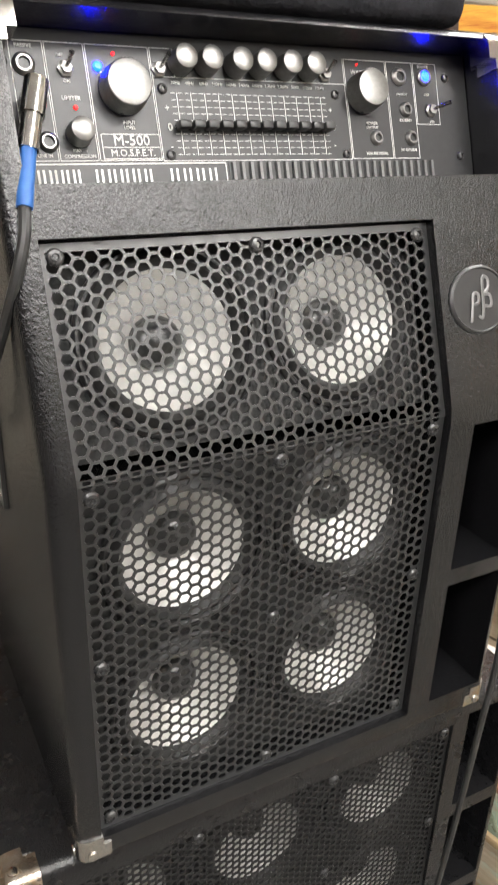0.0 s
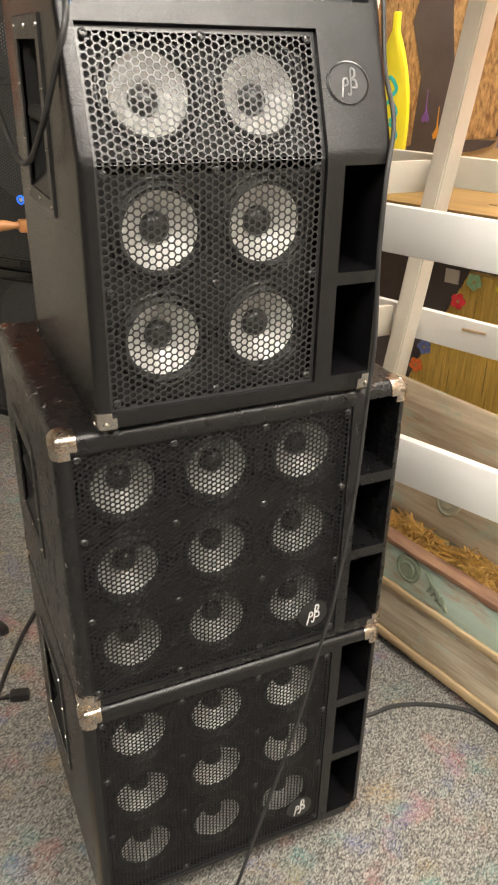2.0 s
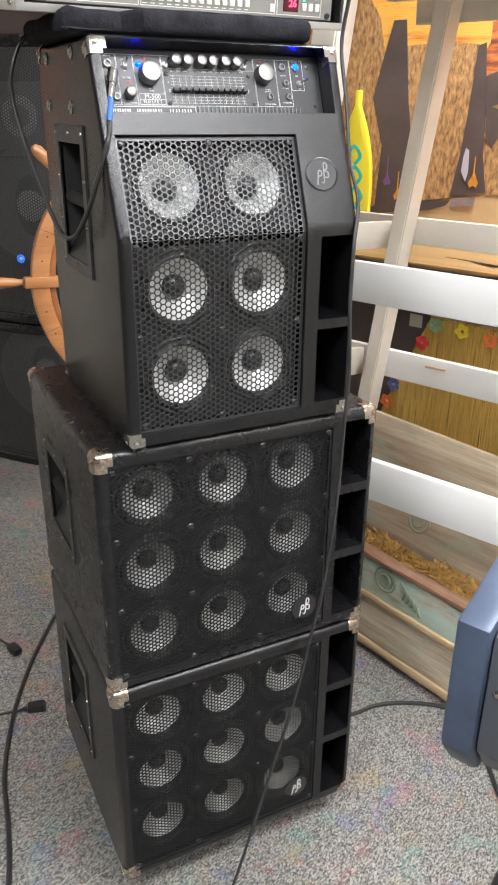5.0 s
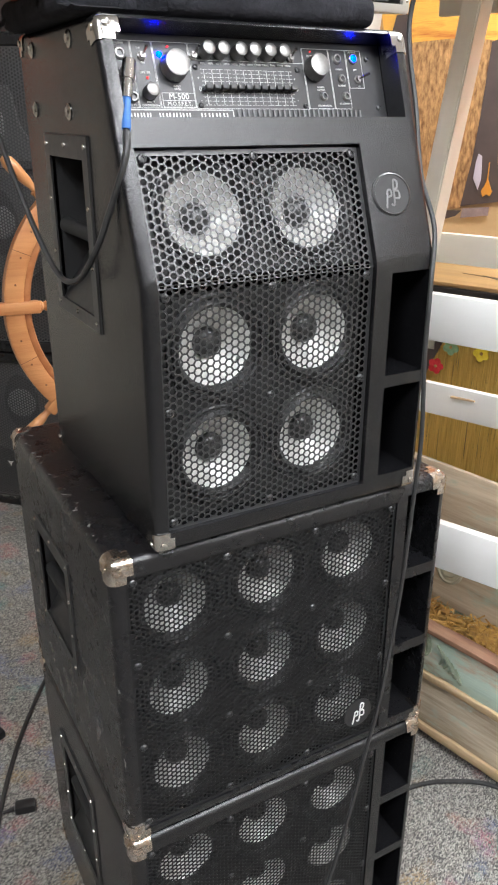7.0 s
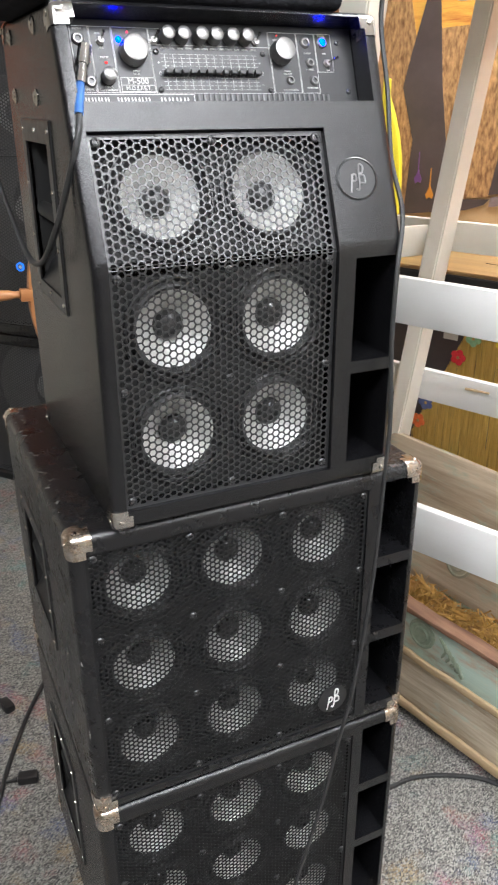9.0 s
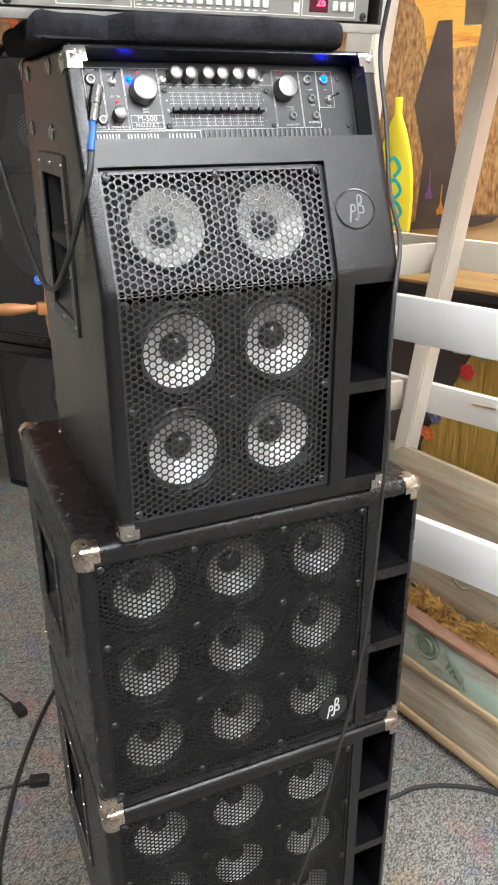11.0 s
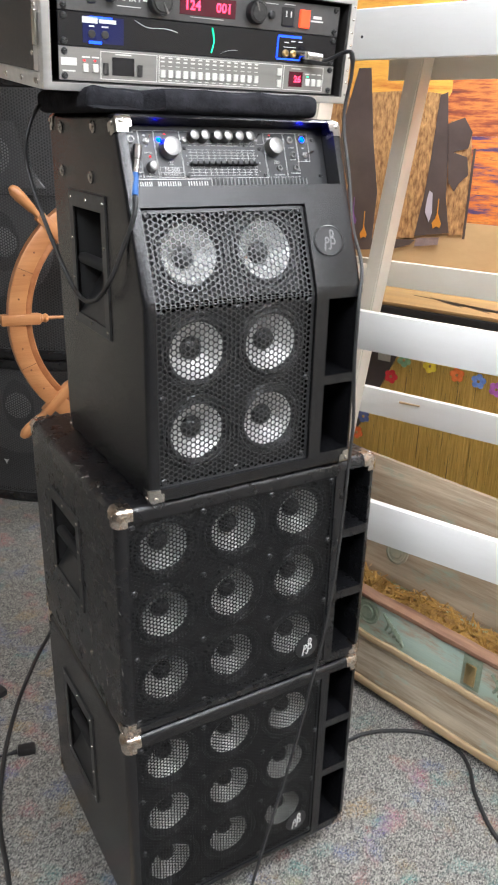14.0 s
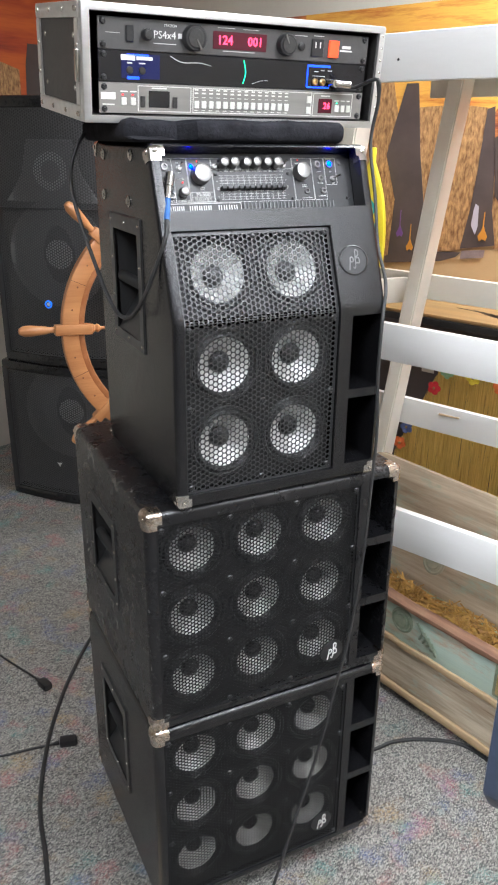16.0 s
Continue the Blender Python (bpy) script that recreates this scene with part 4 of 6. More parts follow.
chest = thing("treasure_chest", CB, "weathered open wooden chest with green-stained boards and metal fittings", "chest")
x0c, x1c = -0.42, 0.95
for i, (z0, z1) in enumerate(((0.03, 0.195), (0.200, 0.325))):
    part("front_board", worn(box(x0c, x1c, 0.0, 0.03, z0, z1, 0.004, 2), 0.0022, 7 + i), CHESTWOOD if i else CHESTLOW, chest)
part("edge_strip", worn(box(x0c, x1c, -0.012, 0.0, 0.025, 0.05, 0.004, 2), 0.0030, 1), CHESTEDGE, chest)
part("edge_strip", worn(box(x0c, x1c, -0.012, 0.0, 0.192, 0.212, 0.004, 2), 0.0035, 2), CHESTEDGE, chest)
part("edge_strip", worn(box(x0c, x1c, -0.012, 0.03, 0.326, 0.342, 0.004, 2), 0.0035, 3), mat("red_brown_edge", (0.13, 0.06, 0.035), 0.7, spots=(0.34, 0.20, 0.12), scale=30, stretch=(0.1, 1, 1), bump=0.5, bscale=90), chest)
part("base_board", box(x0c, x1c, 0.031, 0.179, 0.03, 0.05), CHESTWOOD, chest)
part("back_board", box(x0c, x1c, 0.18, 0.21, 0.03, 0.265, 0.004, 2), CHESTWOOD, chest)
for xs in (x0c, x1c - 0.03):
    part("end_board", box(xs, xs + 0.03, 0.031, 0.179, 0.05, 0.33, 0.004, 2), CHESTWOOD, chest)
for xs in (-0.12, 0.8):
    part("foot", box(xs, xs + 0.08, 0.05, 0.12, 0.0, 0.03, 0.004, 1), CHESTEDGE, chest)
lid = basis((1, 0, 0), (0, math.sin(radians(15)), math.cos(radians(15))), (0, -math.cos(radians(15)), math.sin(radians(15))), (0, 0.196, 0.275))
part("lid_board", worn(box(x0c, x1c, 0.0, 0.185, -0.015, 0.015, 0.004, 2), 0.001, 21), LIDWOOD, chest, "", lid)
part("lid_board", worn(box(x0c, x1c, 0.189, 0.365, -0.015, 0.015, 0.004, 2), 0.001, 22), LIDWOOD, chest, "", lid)

# ---------------------------------------------------------------- loudspeakers
SA = radians(-40)
SPK = basis((math.cos(SA), math.sin(SA), 0), (-math.sin(SA), math.cos(SA), 0), (0, 0, 1))  # x right along the front, y away, z up


def pa_speaker(o, w, d, h, label, group_z):
    """A cabinet with a bowed perforated front; drivers sit behind the mesh. group_z: rows of (height, ring radius, cap radius)."""
    t = thing("pa_speaker", Matrix.Translation(o) @ SPK.to_3x3().to_4x4(), label, "loudspeaker", "stacked loudspeakers")

    def bow(x):
        return 0.03 - 0.05 * math.cos(math.pi * x / w)

    xs = [w / 2 - w * k / 16 for k in range(17)]
    back = [(-w / 2, d), (w / 2, d)]
    part("body", prism(back + [(x, bow(x) + 0.040) for x in xs], 0.012, h - 0.012, "xyz", 0.004, 2), PABODY, t)
    for sx in (-1, 1):
        part("side_rail", box(min(sx * (w / 2 - 0.028), sx * w / 2), max(sx * (w / 2 - 0.028), sx * w / 2), 0.016, 0.075, 0.03, h - 0.03, 0.006, 2), PABODY, t)
    gw, gh = w - 0.05, h - 0.09
    me = hex_grille(gw, gh, 0.0115, 0.0042, 0.0015, material=PAGRILLE)
    for v in me.vertices:
        x, z, y = v.co.x - gw / 2, v.co.y + 0.045, bow(v.co.x - gw / 2) - v.co.z
        v.co = (x, y, z)
    part("grille", me, None, t, "dark perforated grille")
    for z0, z1 in ((0.0, 0.045), (h - 0.045, h)):
        part("trim_band", prism([(p[0] * 1.01, p[1]) for p in back] + [(x * 1.01, bow(x) - 0.010) for x in xs], z0, z1, "xyz", 0.012, 3), GLOSSTRIM, t, "glossy black moulded band")
    for zc, ring, cap in group_z:
        m = basis(X, (0, 0, 1), (0, -1, 0), (0.0, 0.012, zc))
        wf = part("woofer", lathe([(ring + 0.02, -0.006), (ring + 0.018, 0.004), (ring, 0.008), (ring - 0.02, 0.002), (ring * 0.75, -0.006), (cap, -0.012)], 48), PACONE, t, "dark cone behind the mesh", m)
        part("woofer_cap", lathe([(cap, -0.012), (cap * 0.9, 0.002), (cap * 0.6, 0.010), (cap * 0.3, 0.013), (0, 0.014)], 32), PACAP, wf, "grey round cap showing through the mesh")
    return t


PACONE = mat("grey_cone_behind_mesh", (0.12, 0.12, 0.12), 0.45, spots=(0.15, 0.15, 0.15), scale=30)
PACAP = mat("grey_cap_behind_mesh", (0.32, 0.32, 0.32), 0.6, spots=(0.38, 0.38, 0.38), scale=30)
GLOSSTRIM = mat("gloss_black_moulding", (0.012, 0.012, 0.013), 0.22, spots=(0.018, 0.018, 0.018), scale=60)
SO = Vector((0.078, 2.384, FLOOR)) + 0.34 * Vector((math.cos(SA), math.sin(SA), 0))
BK = Vector((-math.sin(SA), math.cos(SA), 0))
sub = pa_speaker(SO + BK * 0.03, 0.66, 0.55, 0.665, "large black subwoofer standing on the carpet", ((0.445, 0.20, 0.06),))
top_spk = pa_speaker(SO + BK * 0.03 + Vector((0, 0, 0.665)), 0.60, 0.5, 1.09, "tall black two-way loudspeaker with grey grille", ((0.479, 0.20, 0.062),))

# ---------------------------------------------------------------- ship's wheel
WC = Vector((0.725, 1.700, 0.943))
wheel = thing("ships_wheel", basis(X, (0, 0, 1), (0, -1, 0), WC), "varnished wooden ship's wheel with turned handles", "ship wheel")
part("rim", lathe([(0.478, -0.020), (0.478, 0.014), (0.470, 0.018), (0.425, 0.018), (0.418, 0.014), (0.418, -0.020), (0.478, -0.020)], 80), WHEELWOOD, wheel)
part("inner_ring", lathe([(0.4175, -0.014), (0.4175, 0.004), (0.410, 0.008), (0.398, 0.008), (0.394, 0.003), (0.394, -0.014), (0.4175, -0.014)], 80), mat("dark_varnished_wood", (0.33, 0.12, 0.04), 0.35, spots=(0.46, 0.20, 0.08), scale=30), wheel)
for k in range(8):
    part("joint", box(0.4185, 0.4775, -0.0008, 0.0008, 0.0165, 0.0184), mat("dark_joint", (0.12, 0.05, 0.02), 0.6), wheel, "", pose(0, 0, 0, 0, 0, 45 * k + 20))
part("hub", lathe([(0, -0.03), (0.095, -0.03), (0.10, 0.02), (0.06, 0.03), (0, 0.03)], 32), WHEELWOOD, wheel)
peg = mesh_of(lathe([(0.0035, 0), (0.0035, 0.0005), (0, 0.0005)], 10))
peg.materials.append(mat("dark_peg", (0.16, 0.06, 0.02), 0.5))
for k in range(8):
    m = pose(0, 0, 0, 0, 0, 45 * k - 2.5)
    sp = part("spoke", box(0.366, 0.505, -0.019, 0.019, -0.012, 0.024, 0.004, 2), WHEELWOOD, wheel, "", m)
    R2 = basis((0, 1, 0), (0, 0, 1), (1, 0, 0))
    part("handle", lathe([(0, 0.50), (0.013, 0.50), (0.011, 0.52), (0.015, 0.535), (0.021, 0.59), (0.020, 0.615), (0.011, 0.632), (0, 0.635)], 16, R2), WHEELWOOD, sp, "turned wooden handle")
    part("spindle", lathe([(0, 0.09), (0.007, 0.09), (0.006, 0.30), (0.007, 0.332), (0.013, 0.336), (0.017, 0.345), (0.012, 0.354), (0.018, 0.360), (0.018, 0.3655), (0, 0.3655)], 16, R2), WHEELWOOD, sp, "turned wooden spindle")
    for da in (11, 22, 33):
        a = radians(45 * k + da)
        part("peg", peg, None, wheel, m=Matrix.Translation((0.447 * math.cos(a), 0.447 * math.sin(a), 0.018)))
part("pedestal", box(-0.05, 0.05, FLOOR - WC.z, 0.06, -0.11, -0.031, 0.006, 2), WHEELWOOD, wheel)
part("foot", box(-0.2, 0.2, FLOOR - WC.z, FLOOR - WC.z + 0.03, -0.2, 0.02, 0.006, 2), WHEELWOOD, wheel)

# ---------------------------------------------------------------- cables
loop = [end, (0.052, 0.030, 1.470), (0.043, 0.050, 1.430), (0.033, 0.071, 1.390), (0.024, 0.123, 1.349), (0.018, 0.192, 1.351), (0.006, 0.274, 1.431),
        (-0.004, 0.344, 1.531), (0.0, 0.345, 1.588), (0.030, 0.350, 1.634), (0.09, 0.37, 1.640), (0.16, 0.40, 1.632)]
part("lead", tube([loc(slv)] + [loc(p) for p in loop], 0.0036, 10, 8), CABLE, cable_t)

DROP = [(0.462, 0.085, 1.722), (0.470, 0.090, 1.690), (0.464, 0.096, 1.621), (0.463, 0.070, 1.535), (0.455, 0.040, 1.455), (0.449, 0.000, 1.395), (0.430, -0.024, 1.33), (0.424, -0.032, 1.24), (0.428, -0.036, 1.133),
        (0.427, -0.034, 1.049), (0.426, -0.026, 0.877), (0.408, -0.024, 0.693), (0.381, -0.028, 0.582), (0.352, -0.034, 0.466), (0.277, -0.055, 0.269), (0.19, -0.095, 0.10),
        (0.12, -0.14, 0.026), (0.03, -0.22, 0.0245), (-0.1, -0.36, 0.0245)]
hang = thing("hanging_cable", Matrix.Translation((0.1, -0.16, FLOOR)), "thin black cable hanging in front of the cabinet stack", "cable")


def rel(p, o):
    return tuple(Vector(p) - Vector(o))


HO = (0.1, -0.16, FLOOR)
part("lead", tube([rel(p, HO) for p in DROP], 0.0032, 8, 8), CABLE, hang)
FC = [(-0.26, 0.02, 0.026), (-0.215, 0.16, 0.026), (-0.19, 0.30, 0.026), (-0.170, 0.463, 0.026), (-0.112, 0.655, 0.026), (-0.03, 0.84, 0.026), (0.05, 0.98, 0.026), (0.13, 1.10, 0.026), (0.25, 1.25, 0.026), (0.40, 1.32, 0.026)]
solo("floor_cable", tube([rel(p, (-0.17, 0.46, FLOOR)) for p in FC], 0.006, 10, 8), CABLE, pose(-0.17, 0.46, FLOOR), "black power cable lying on the carpet", "cable", "floor cables")
RC = [(0.52, 0.34, 0.0255), (0.62, 0.30, 0.0255), (0.712, 0.263, 0.0255), (0.79, 0.262, 0.0255), (0.87, 0.235, 0.0255), (0.955, 0.175, 0.0255), (0.985, 0.09, 0.0255), (0.965, 0.02, 0.0255), (0.911, -0.057, 0.0255), (0.86, -0.2, 0.0255), (0.9, -0.4, 0.0255)]
solo("floor_cable", tube([rel(p, (0.8, 0.2, FLOOR)) for p in RC], 0.0055, 10, 8), CABLE, pose(0.8, 0.2, FLOOR), "black cable curving over the carpet beside the chest", "cable", "floor cables")


def plug_end(x, y, turn, tail):
    t = thing("cable_plug", pose(x, y, FLOOR, 0, 0, turn), "black moulded plug lying on the carpet", "plug", "loose plugs")
    b = box(-0.028, 0.02, -0.014, 0.014, 0.0, 0.024, 0.006, 2)
    part("plug_body", b, BLACKP, t)
    r = rod((0.02, 0, 0.011), (0.038, 0, 0.007), 0.007, 10, r2=0.004)
    part("strain_relief", r, RUBBER, t)
    part("lead", tube([(0.036, 0, 0.007), (0.09, 0.004, 0.0045), (tail * 0.6, 0.02, 0.0045), (tail, 0.01, 0.0045)], 0.0035, 8, 6), CABLE, t)


plug_end(-0.055, 0.655, 165, 0.35)
plug_end(-0.060, 0.930, 110, 0.4)
sheet = prism([(-0.069, 0.092), (-0.299, 0.118), (-0.42, 0.05), (-0.38, -0.12), (-0.09, -0.10)], FLOOR + 0.0005, FLOOR + 0.006, "xyz", 0.001, 1)
solo("cardboard_sheet", sheet, mat("cardboard", (0.50, 0.42, 0.29), 0.8, spots=(0.44, 0.36, 0.24), scale=12, bump=0.2, bscale=90), Matrix.Identity(4), "flat tan cardboard sheet lying on the carpet", "cardboard")

# ---------------------------------------------------------------- cushion under the rack case
b = box(-0.215, 0.165, -0.10, 0.19, 0, 0.034, 0.013, 4)
bmesh.ops.subdivide_edges(b, edges=[e for e in b.edges if e.calc_length() > 0.05], cuts=14, use_grid_fill=True)
for v in b.verts:
    fold = math.exp(-((v.co.x + 0.135) / 0.010) ** 2)
    if v.co.z > 0.006:
        v.co.z += 0.003 * noise.noise(v.co * 22) + 0.001 * noise.noise(v.co * 70) - 0.005 * fold
        v.co.y += 0.005 * noise.noise(v.co * 14 + Vector((3, 0, 0))) + (0.03 * fold + (0.03 if v.co.x < -0.135 else 0)) * (1 if v.co.y < 0 else 0)
solo("cushion", b, PLUSH, pose(0.242, 0.185, TOPZ + CH + 0.0005), "black plush cushion lying on the amplifier", "cushion")

# ---------------------------------------------------------------- flight case with rack units
RW, RH, RD = 0.537, 0.163, 0.275
RACK = pose(-0.026, 0.150, 1.6475, 6.0, 0, 1.0)
case = thing("rack_case", RACK, "black flight case with aluminium edges holding three rack units", "rack case")
LAMI = mat("black_laminate", (0.018, 0.017, 0.016), 0.45, spots=(0.03, 0.028, 0.026), scale=120, bump=0.2, bscale=500)
EXTR = mat("aluminium_edge", (0.70, 0.70, 0.69), 0.32, metal=0.85, spots=(0.60, 0.60, 0.58), scale=60, stretch=(0.1, 1, 1), rvar=0.1)
part("shell", carve(box(0.003, RW - 0.003, 0.002, RD - 0.003, 0.003, RH - 0.003), [box(0.014, RW - 0.014, -0.02, RD - 0.02, 0.012, RH - 0.012)]), LAMI, case)
e = 0.022
fr = carve(box(0, RW, -0.004, 0.014, 0, RH, 0.003, 2), [box(0.0125, RW - 0.0125, -0.02, 0.03, 0.011, RH - 0.011)])
part("front_frame", fr, EXTR, case, "bright aluminium front frame")
for z0, z1 in ((0.0, e), (RH - e, RH)):
    part("edge_strip", box(-0.0005, 0.006, 0.0145, RD, z0, z1, 0.002, 2), EXTR, case)
    part("edge_strip", box(RW - 0.006, RW + 0.0005, 0.0145, RD, z0, z1, 0.002, 2), EXTR, case)
for y0, y1 in ((0.015, 0.036), (RD - e, RD)):
    part("edge_strip", box(-0.0004, 0.004, y0, y1, e, RH - e, 0.0015, 1), EXTR, case)
part("edge_strip", box(0.006, RW - 0.006, RD - 0.004, RD + 0.001, 0, e, 0.002, 1), EXTR, case)
part("edge_strip", box(0.006, RW - 0.006, 0.0145, 0.034, RH - 0.004, RH + 0.0006, 0.002, 1), EXTR, case)
for yy in (0.022, 0.030, 0.10, 0.18, RD - 0.016):
    for zz in (0.010, RH - 0.010):
        part("rivet", RIVET, None, case, m=basis((0, 1, 0), (0, 0, 1), (-1, 0, 0), (-0.0006, yy, zz)) @ Matrix.Diagonal((1.3, 1.3, 1, 1)))
for yy, zz in ((0.05, 0.045), (0.05, 0.118), (RD - 0.05, 0.045), (RD - 0.05, 0.118), (0.025, 0.06), (0.025, 0.105), (RD - 0.012, 0.06), (RD - 0.012, 0.105)):
    part("rivet", RIVET, None, case, m=basis((0, 1, 0), (0, 0, 1), (-1, 0, 0), (-0.0004 if yy < 0.04 or yy > 0.26 else 0.0028, yy, zz)) @ Matrix.Diagonal((1.3, 1.3, 1, 1)))
lat = box(-0.006, 0.0, 0.010, 0.022, 0.055, 0.100, 0.002, 2)
part("latch", lat, CHROME, case, "metal latch hook")
for k in range(8):
    part("rivet", RIVET, None, case, m=basis((1, 0, 0), (0, 0, 1), (0, -1, 0), (RW - 0.006, -0.004, 0.015 + k * 0.019)) @ Matrix.Diagonal((0.6, 0.6, 0.6, 1)))

UX0 = 0.0275
UW = 0.4826
U = 0.0443


def unit(name, k, material, label, category, depth=0.2):
    """A rack unit in slot k, counted from below; returns it and a frame x right, y up, z out of its face."""
    t = thing(name, RACK @ Matrix.Translation((UX0, 0.008, 0.0132 + U * k)), label, category)
    part("chassis", box(0.018, UW - 0.018, 0.003, depth, 0.001, U - 0.001), BLACKP, t)
    face = part("faceplate", box(0, UW, 0, 0.003, 0.0004, U - 0.0004, 0.0006, 1), material, t)
    m = basis(X, (0, 0, 1), (0, -1, 0), (0, 0, 0))
    for sx in (0.008, UW - 0.008):
        for sz in (0.0065, U - 0.0065):
            part("rack_screw", SCREW, None, face, m=m @ Matrix.Translation((sx, sz, 0)) @ Matrix.Diagonal((0.9, 0.9, 1, 1)))
    return t, face, m


DARKGREY = mat("dark_grey_enamel", (0.055, 0.053, 0.052), 0.45, spots=(0.07, 0.068, 0.066), scale=120)
LIGHTGREY = mat("grey_enamel", (0.21, 0.20, 0.185), 0.42, metal=0.3, spots=(0.26, 0.25, 0.23), scale=60, stretch=(0.1, 1, 1))
GLOSS = mat("gloss_black", (0.006, 0.006, 0.008), 0.08, spots=(0.009, 0.009, 0.012), scale=20, rvar=0.03)
REDLENS = mat("red_lens", (0.06, 0.004, 0.012), 0.15, spots=(0.08, 0.006, 0.016), scale=40)
BTN = mat("pale_button", (0.72, 0.71, 0.66), 0.5, spots=(0.66, 0.65, 0.6), scale=90)

# top: power station
t1, f1p, fm = unit("power_conditioner", 2, DARKGREY, "dark grey rack power unit with red digits and large knobs", "rack unit")
part("rocker_switch", box(0.043, 0.055, -0.004, 0.0, 0.012, 0.034, 0.001, 1), BLACKP, f1p)
for kx, r in ((0.076, 0.0082), (0.153, 0.0185), (0.318, 0.0165)):
    kb = lathe([(r, 0.0), (r, 0.010), (r * 0.9, 0.013), (r * 0.55, 0.0135), (r * 0.5, 0.0145), (0, 0.0145)], 32)
    kn = part("knob", kb, BLACKP, f1p, "black knob", fm @ Matrix.Translation((kx, 0.023, 0)))
    part("knob_cap", lathe([(r * 0.72, 0.0136), (r * 0.70, 0.0150), (0, 0.0150)], 28), STEEL, kn)
    if r > 0.01:
        part("pointer", prism([(-0.0008, r * 0.1), (0.0008, r * 0.1), (0.0016, r * 0.95), (-0.0016, r * 0.95)], 0.0151, 0.0162, "xyz"), ALU, kn, "bright pointer", pose(0, 0, 0, 0, 0, 25 if kx > 0.2 else -150))
part("display", box(0.187, 0.283, -0.0012, 0.0, 0.010, 0.035, 0.0004, 1), REDLENS, f1p, "dark red display window")


def digits(text, size, x, z, y, parent):
    part("digits", words(text, size, basis(X, (0, 0, 1), (0, -1, 0), (x, y, z)), 0.0003), DIGIT, parent, "glowing red digits", smooth=0)


digits("124", 0.0185, 0.208, 0.0225, -0.0016, f1p)
digits("001", 0.0185, 0.262, 0.0225, -0.0016, f1p)
pr = bmesh.new()
for x0, x1, z, h in ((0.128, 0.143, 0.0205, 0.007), (0.088, 0.125, 0.0115, 0.001), (0.195, 0.225, 0.0395, 0.001), (0.240, 0.268, 0.0395, 0.001), (0.205, 0.262, 0.0070, 0.001), (0.012, 0.034, 0.0225, 0.0006), (0.336, 0.360, 0.037, 0.001), (0.372, 0.392, 0.0385, 0.001)):
    box(x0, x1, -0.0006, -0.0001, z, z + h, 0, 2, pr)
tagged(part("printing", pr, INK, f1p, "white printing"), kind="stuff")
part("lettering", words("PS4x4", 0.0150, basis(X, (0, 0, 1), (0, -1, 0), (0.106, -0.0005, 0.0235))), INK, f1p, "white lettering", smooth=0)
part("lettering", words("STATION", 0.0050, basis(X, (0, 0, 1), (0, -1, 0), (0.115, -0.0005, 0.037))), INK, f1p, "white lettering", smooth=0)
part("button", lathe([(0.006, 0), (0.006, 0.003), (0.004, 0.004), (0, 0.004)], 20), BLACKP, f1p, "", fm @ Matrix.Translation((0.349, 0.022, 0)))
oc = part("outlet", box(0.368, 0.392, -0.003, 0.0, 0.008, 0.035, 0.001, 1), BLACKP, f1p, "black mains outlet")
for dx in (-0.0045, 0.0045):
    part("slot", box(0.380 + dx - 0.001, 0.380 + dx + 0.001, -0.0034, -0.003, 0.021, 0.030), INK, oc)
part("power_switch", box(0.402, 0.421, -0.005, 0.0, 0.008, 0.034, 0.001, 1), mat("red_rocker", (0.7, 0.06, 0.02), 0.3, emit=(1, 0.09, 0.02), power=1.2), f1p, "lit red power rocker")
lg = box(0.426, 0.450, -0.0006, -0.0001, 0.018, 0.0205, 0, 2)
box(0.430, 0.447, -0.0006, -0.0001, 0.0225, 0.027, 0, 2, lg)
part("maker_mark", lg, INK, f1p, "white maker's mark")

# middle: tuner
t2, f2p, fm = unit("rack_tuner", 1, GLOSS, "gloss black rack tuner with blue-lit ends", "rack unit")
BLUEGLOW = mat("blue_glow_panel", (0.003, 0.006, 0.03), 0.2, emit=(0.008, 0.04, 1.0), power=0.06)
BLUEEDGE = mat("blue_glow_edge", (0.02, 0.08, 0.6), 0.3, emit=(0.01, 0.06, 1.0), power=2.2)
GREEN = mat("green_needle", (0.05, 0.7, 0.3), 0.3, emit=(0.05, 1.0, 0.4), power=1.6)
part("window", box(0.036, 0.098, -0.0006, 0.0, 0.006, 0.040), BLUEGLOW, f2p, "dim blue-lit window")
for x0, x1, z0, z1 in ((0.045, 0.080, 0.0375, 0.040), (0.045, 0.064, 0.005, 0.009), (0.365, 0.410, 0.0365, 0.040), (0.365, 0.410, 0.004, 0.0065), (0.364, 0.366, 0.006, 0.037)):
    part("light_bar", box(x0, x1, -0.0012, 0.0, z0, z1), BLUEEDGE, f2p, "blue light bar")
part("needle", tube([(0.243, -0.0014, 0.006), (0.247, -0.0014, 0.022), (0.243, -0.0014, 0.040)], 0.0009, 6, 6), GREEN, f2p, "green lit needle")
pr = bmesh.new()
for x0, x1, z, h in ((0.035, 0.058, 0.031, 0.008), (0.060, 0.086, 0.032, 0.005), (0.045, 0.053, 0.0265, 0.002), (0.064, 0.074, 0.0265, 0.002), (0.378, 0.386, 0.029, 0.0015), (0.391, 0.398, 0.031, 0.0015), (0.405, 0.413, 0.031, 0.0015), (0.376, 0.400, 0.0225, 0.0008)):
    box(x0, x1, -0.0012, -0.0007, z, z + h, 0, 2, pr)
tagged(part("printing", pr, INK, f2p, "white printing"), kind="stuff")
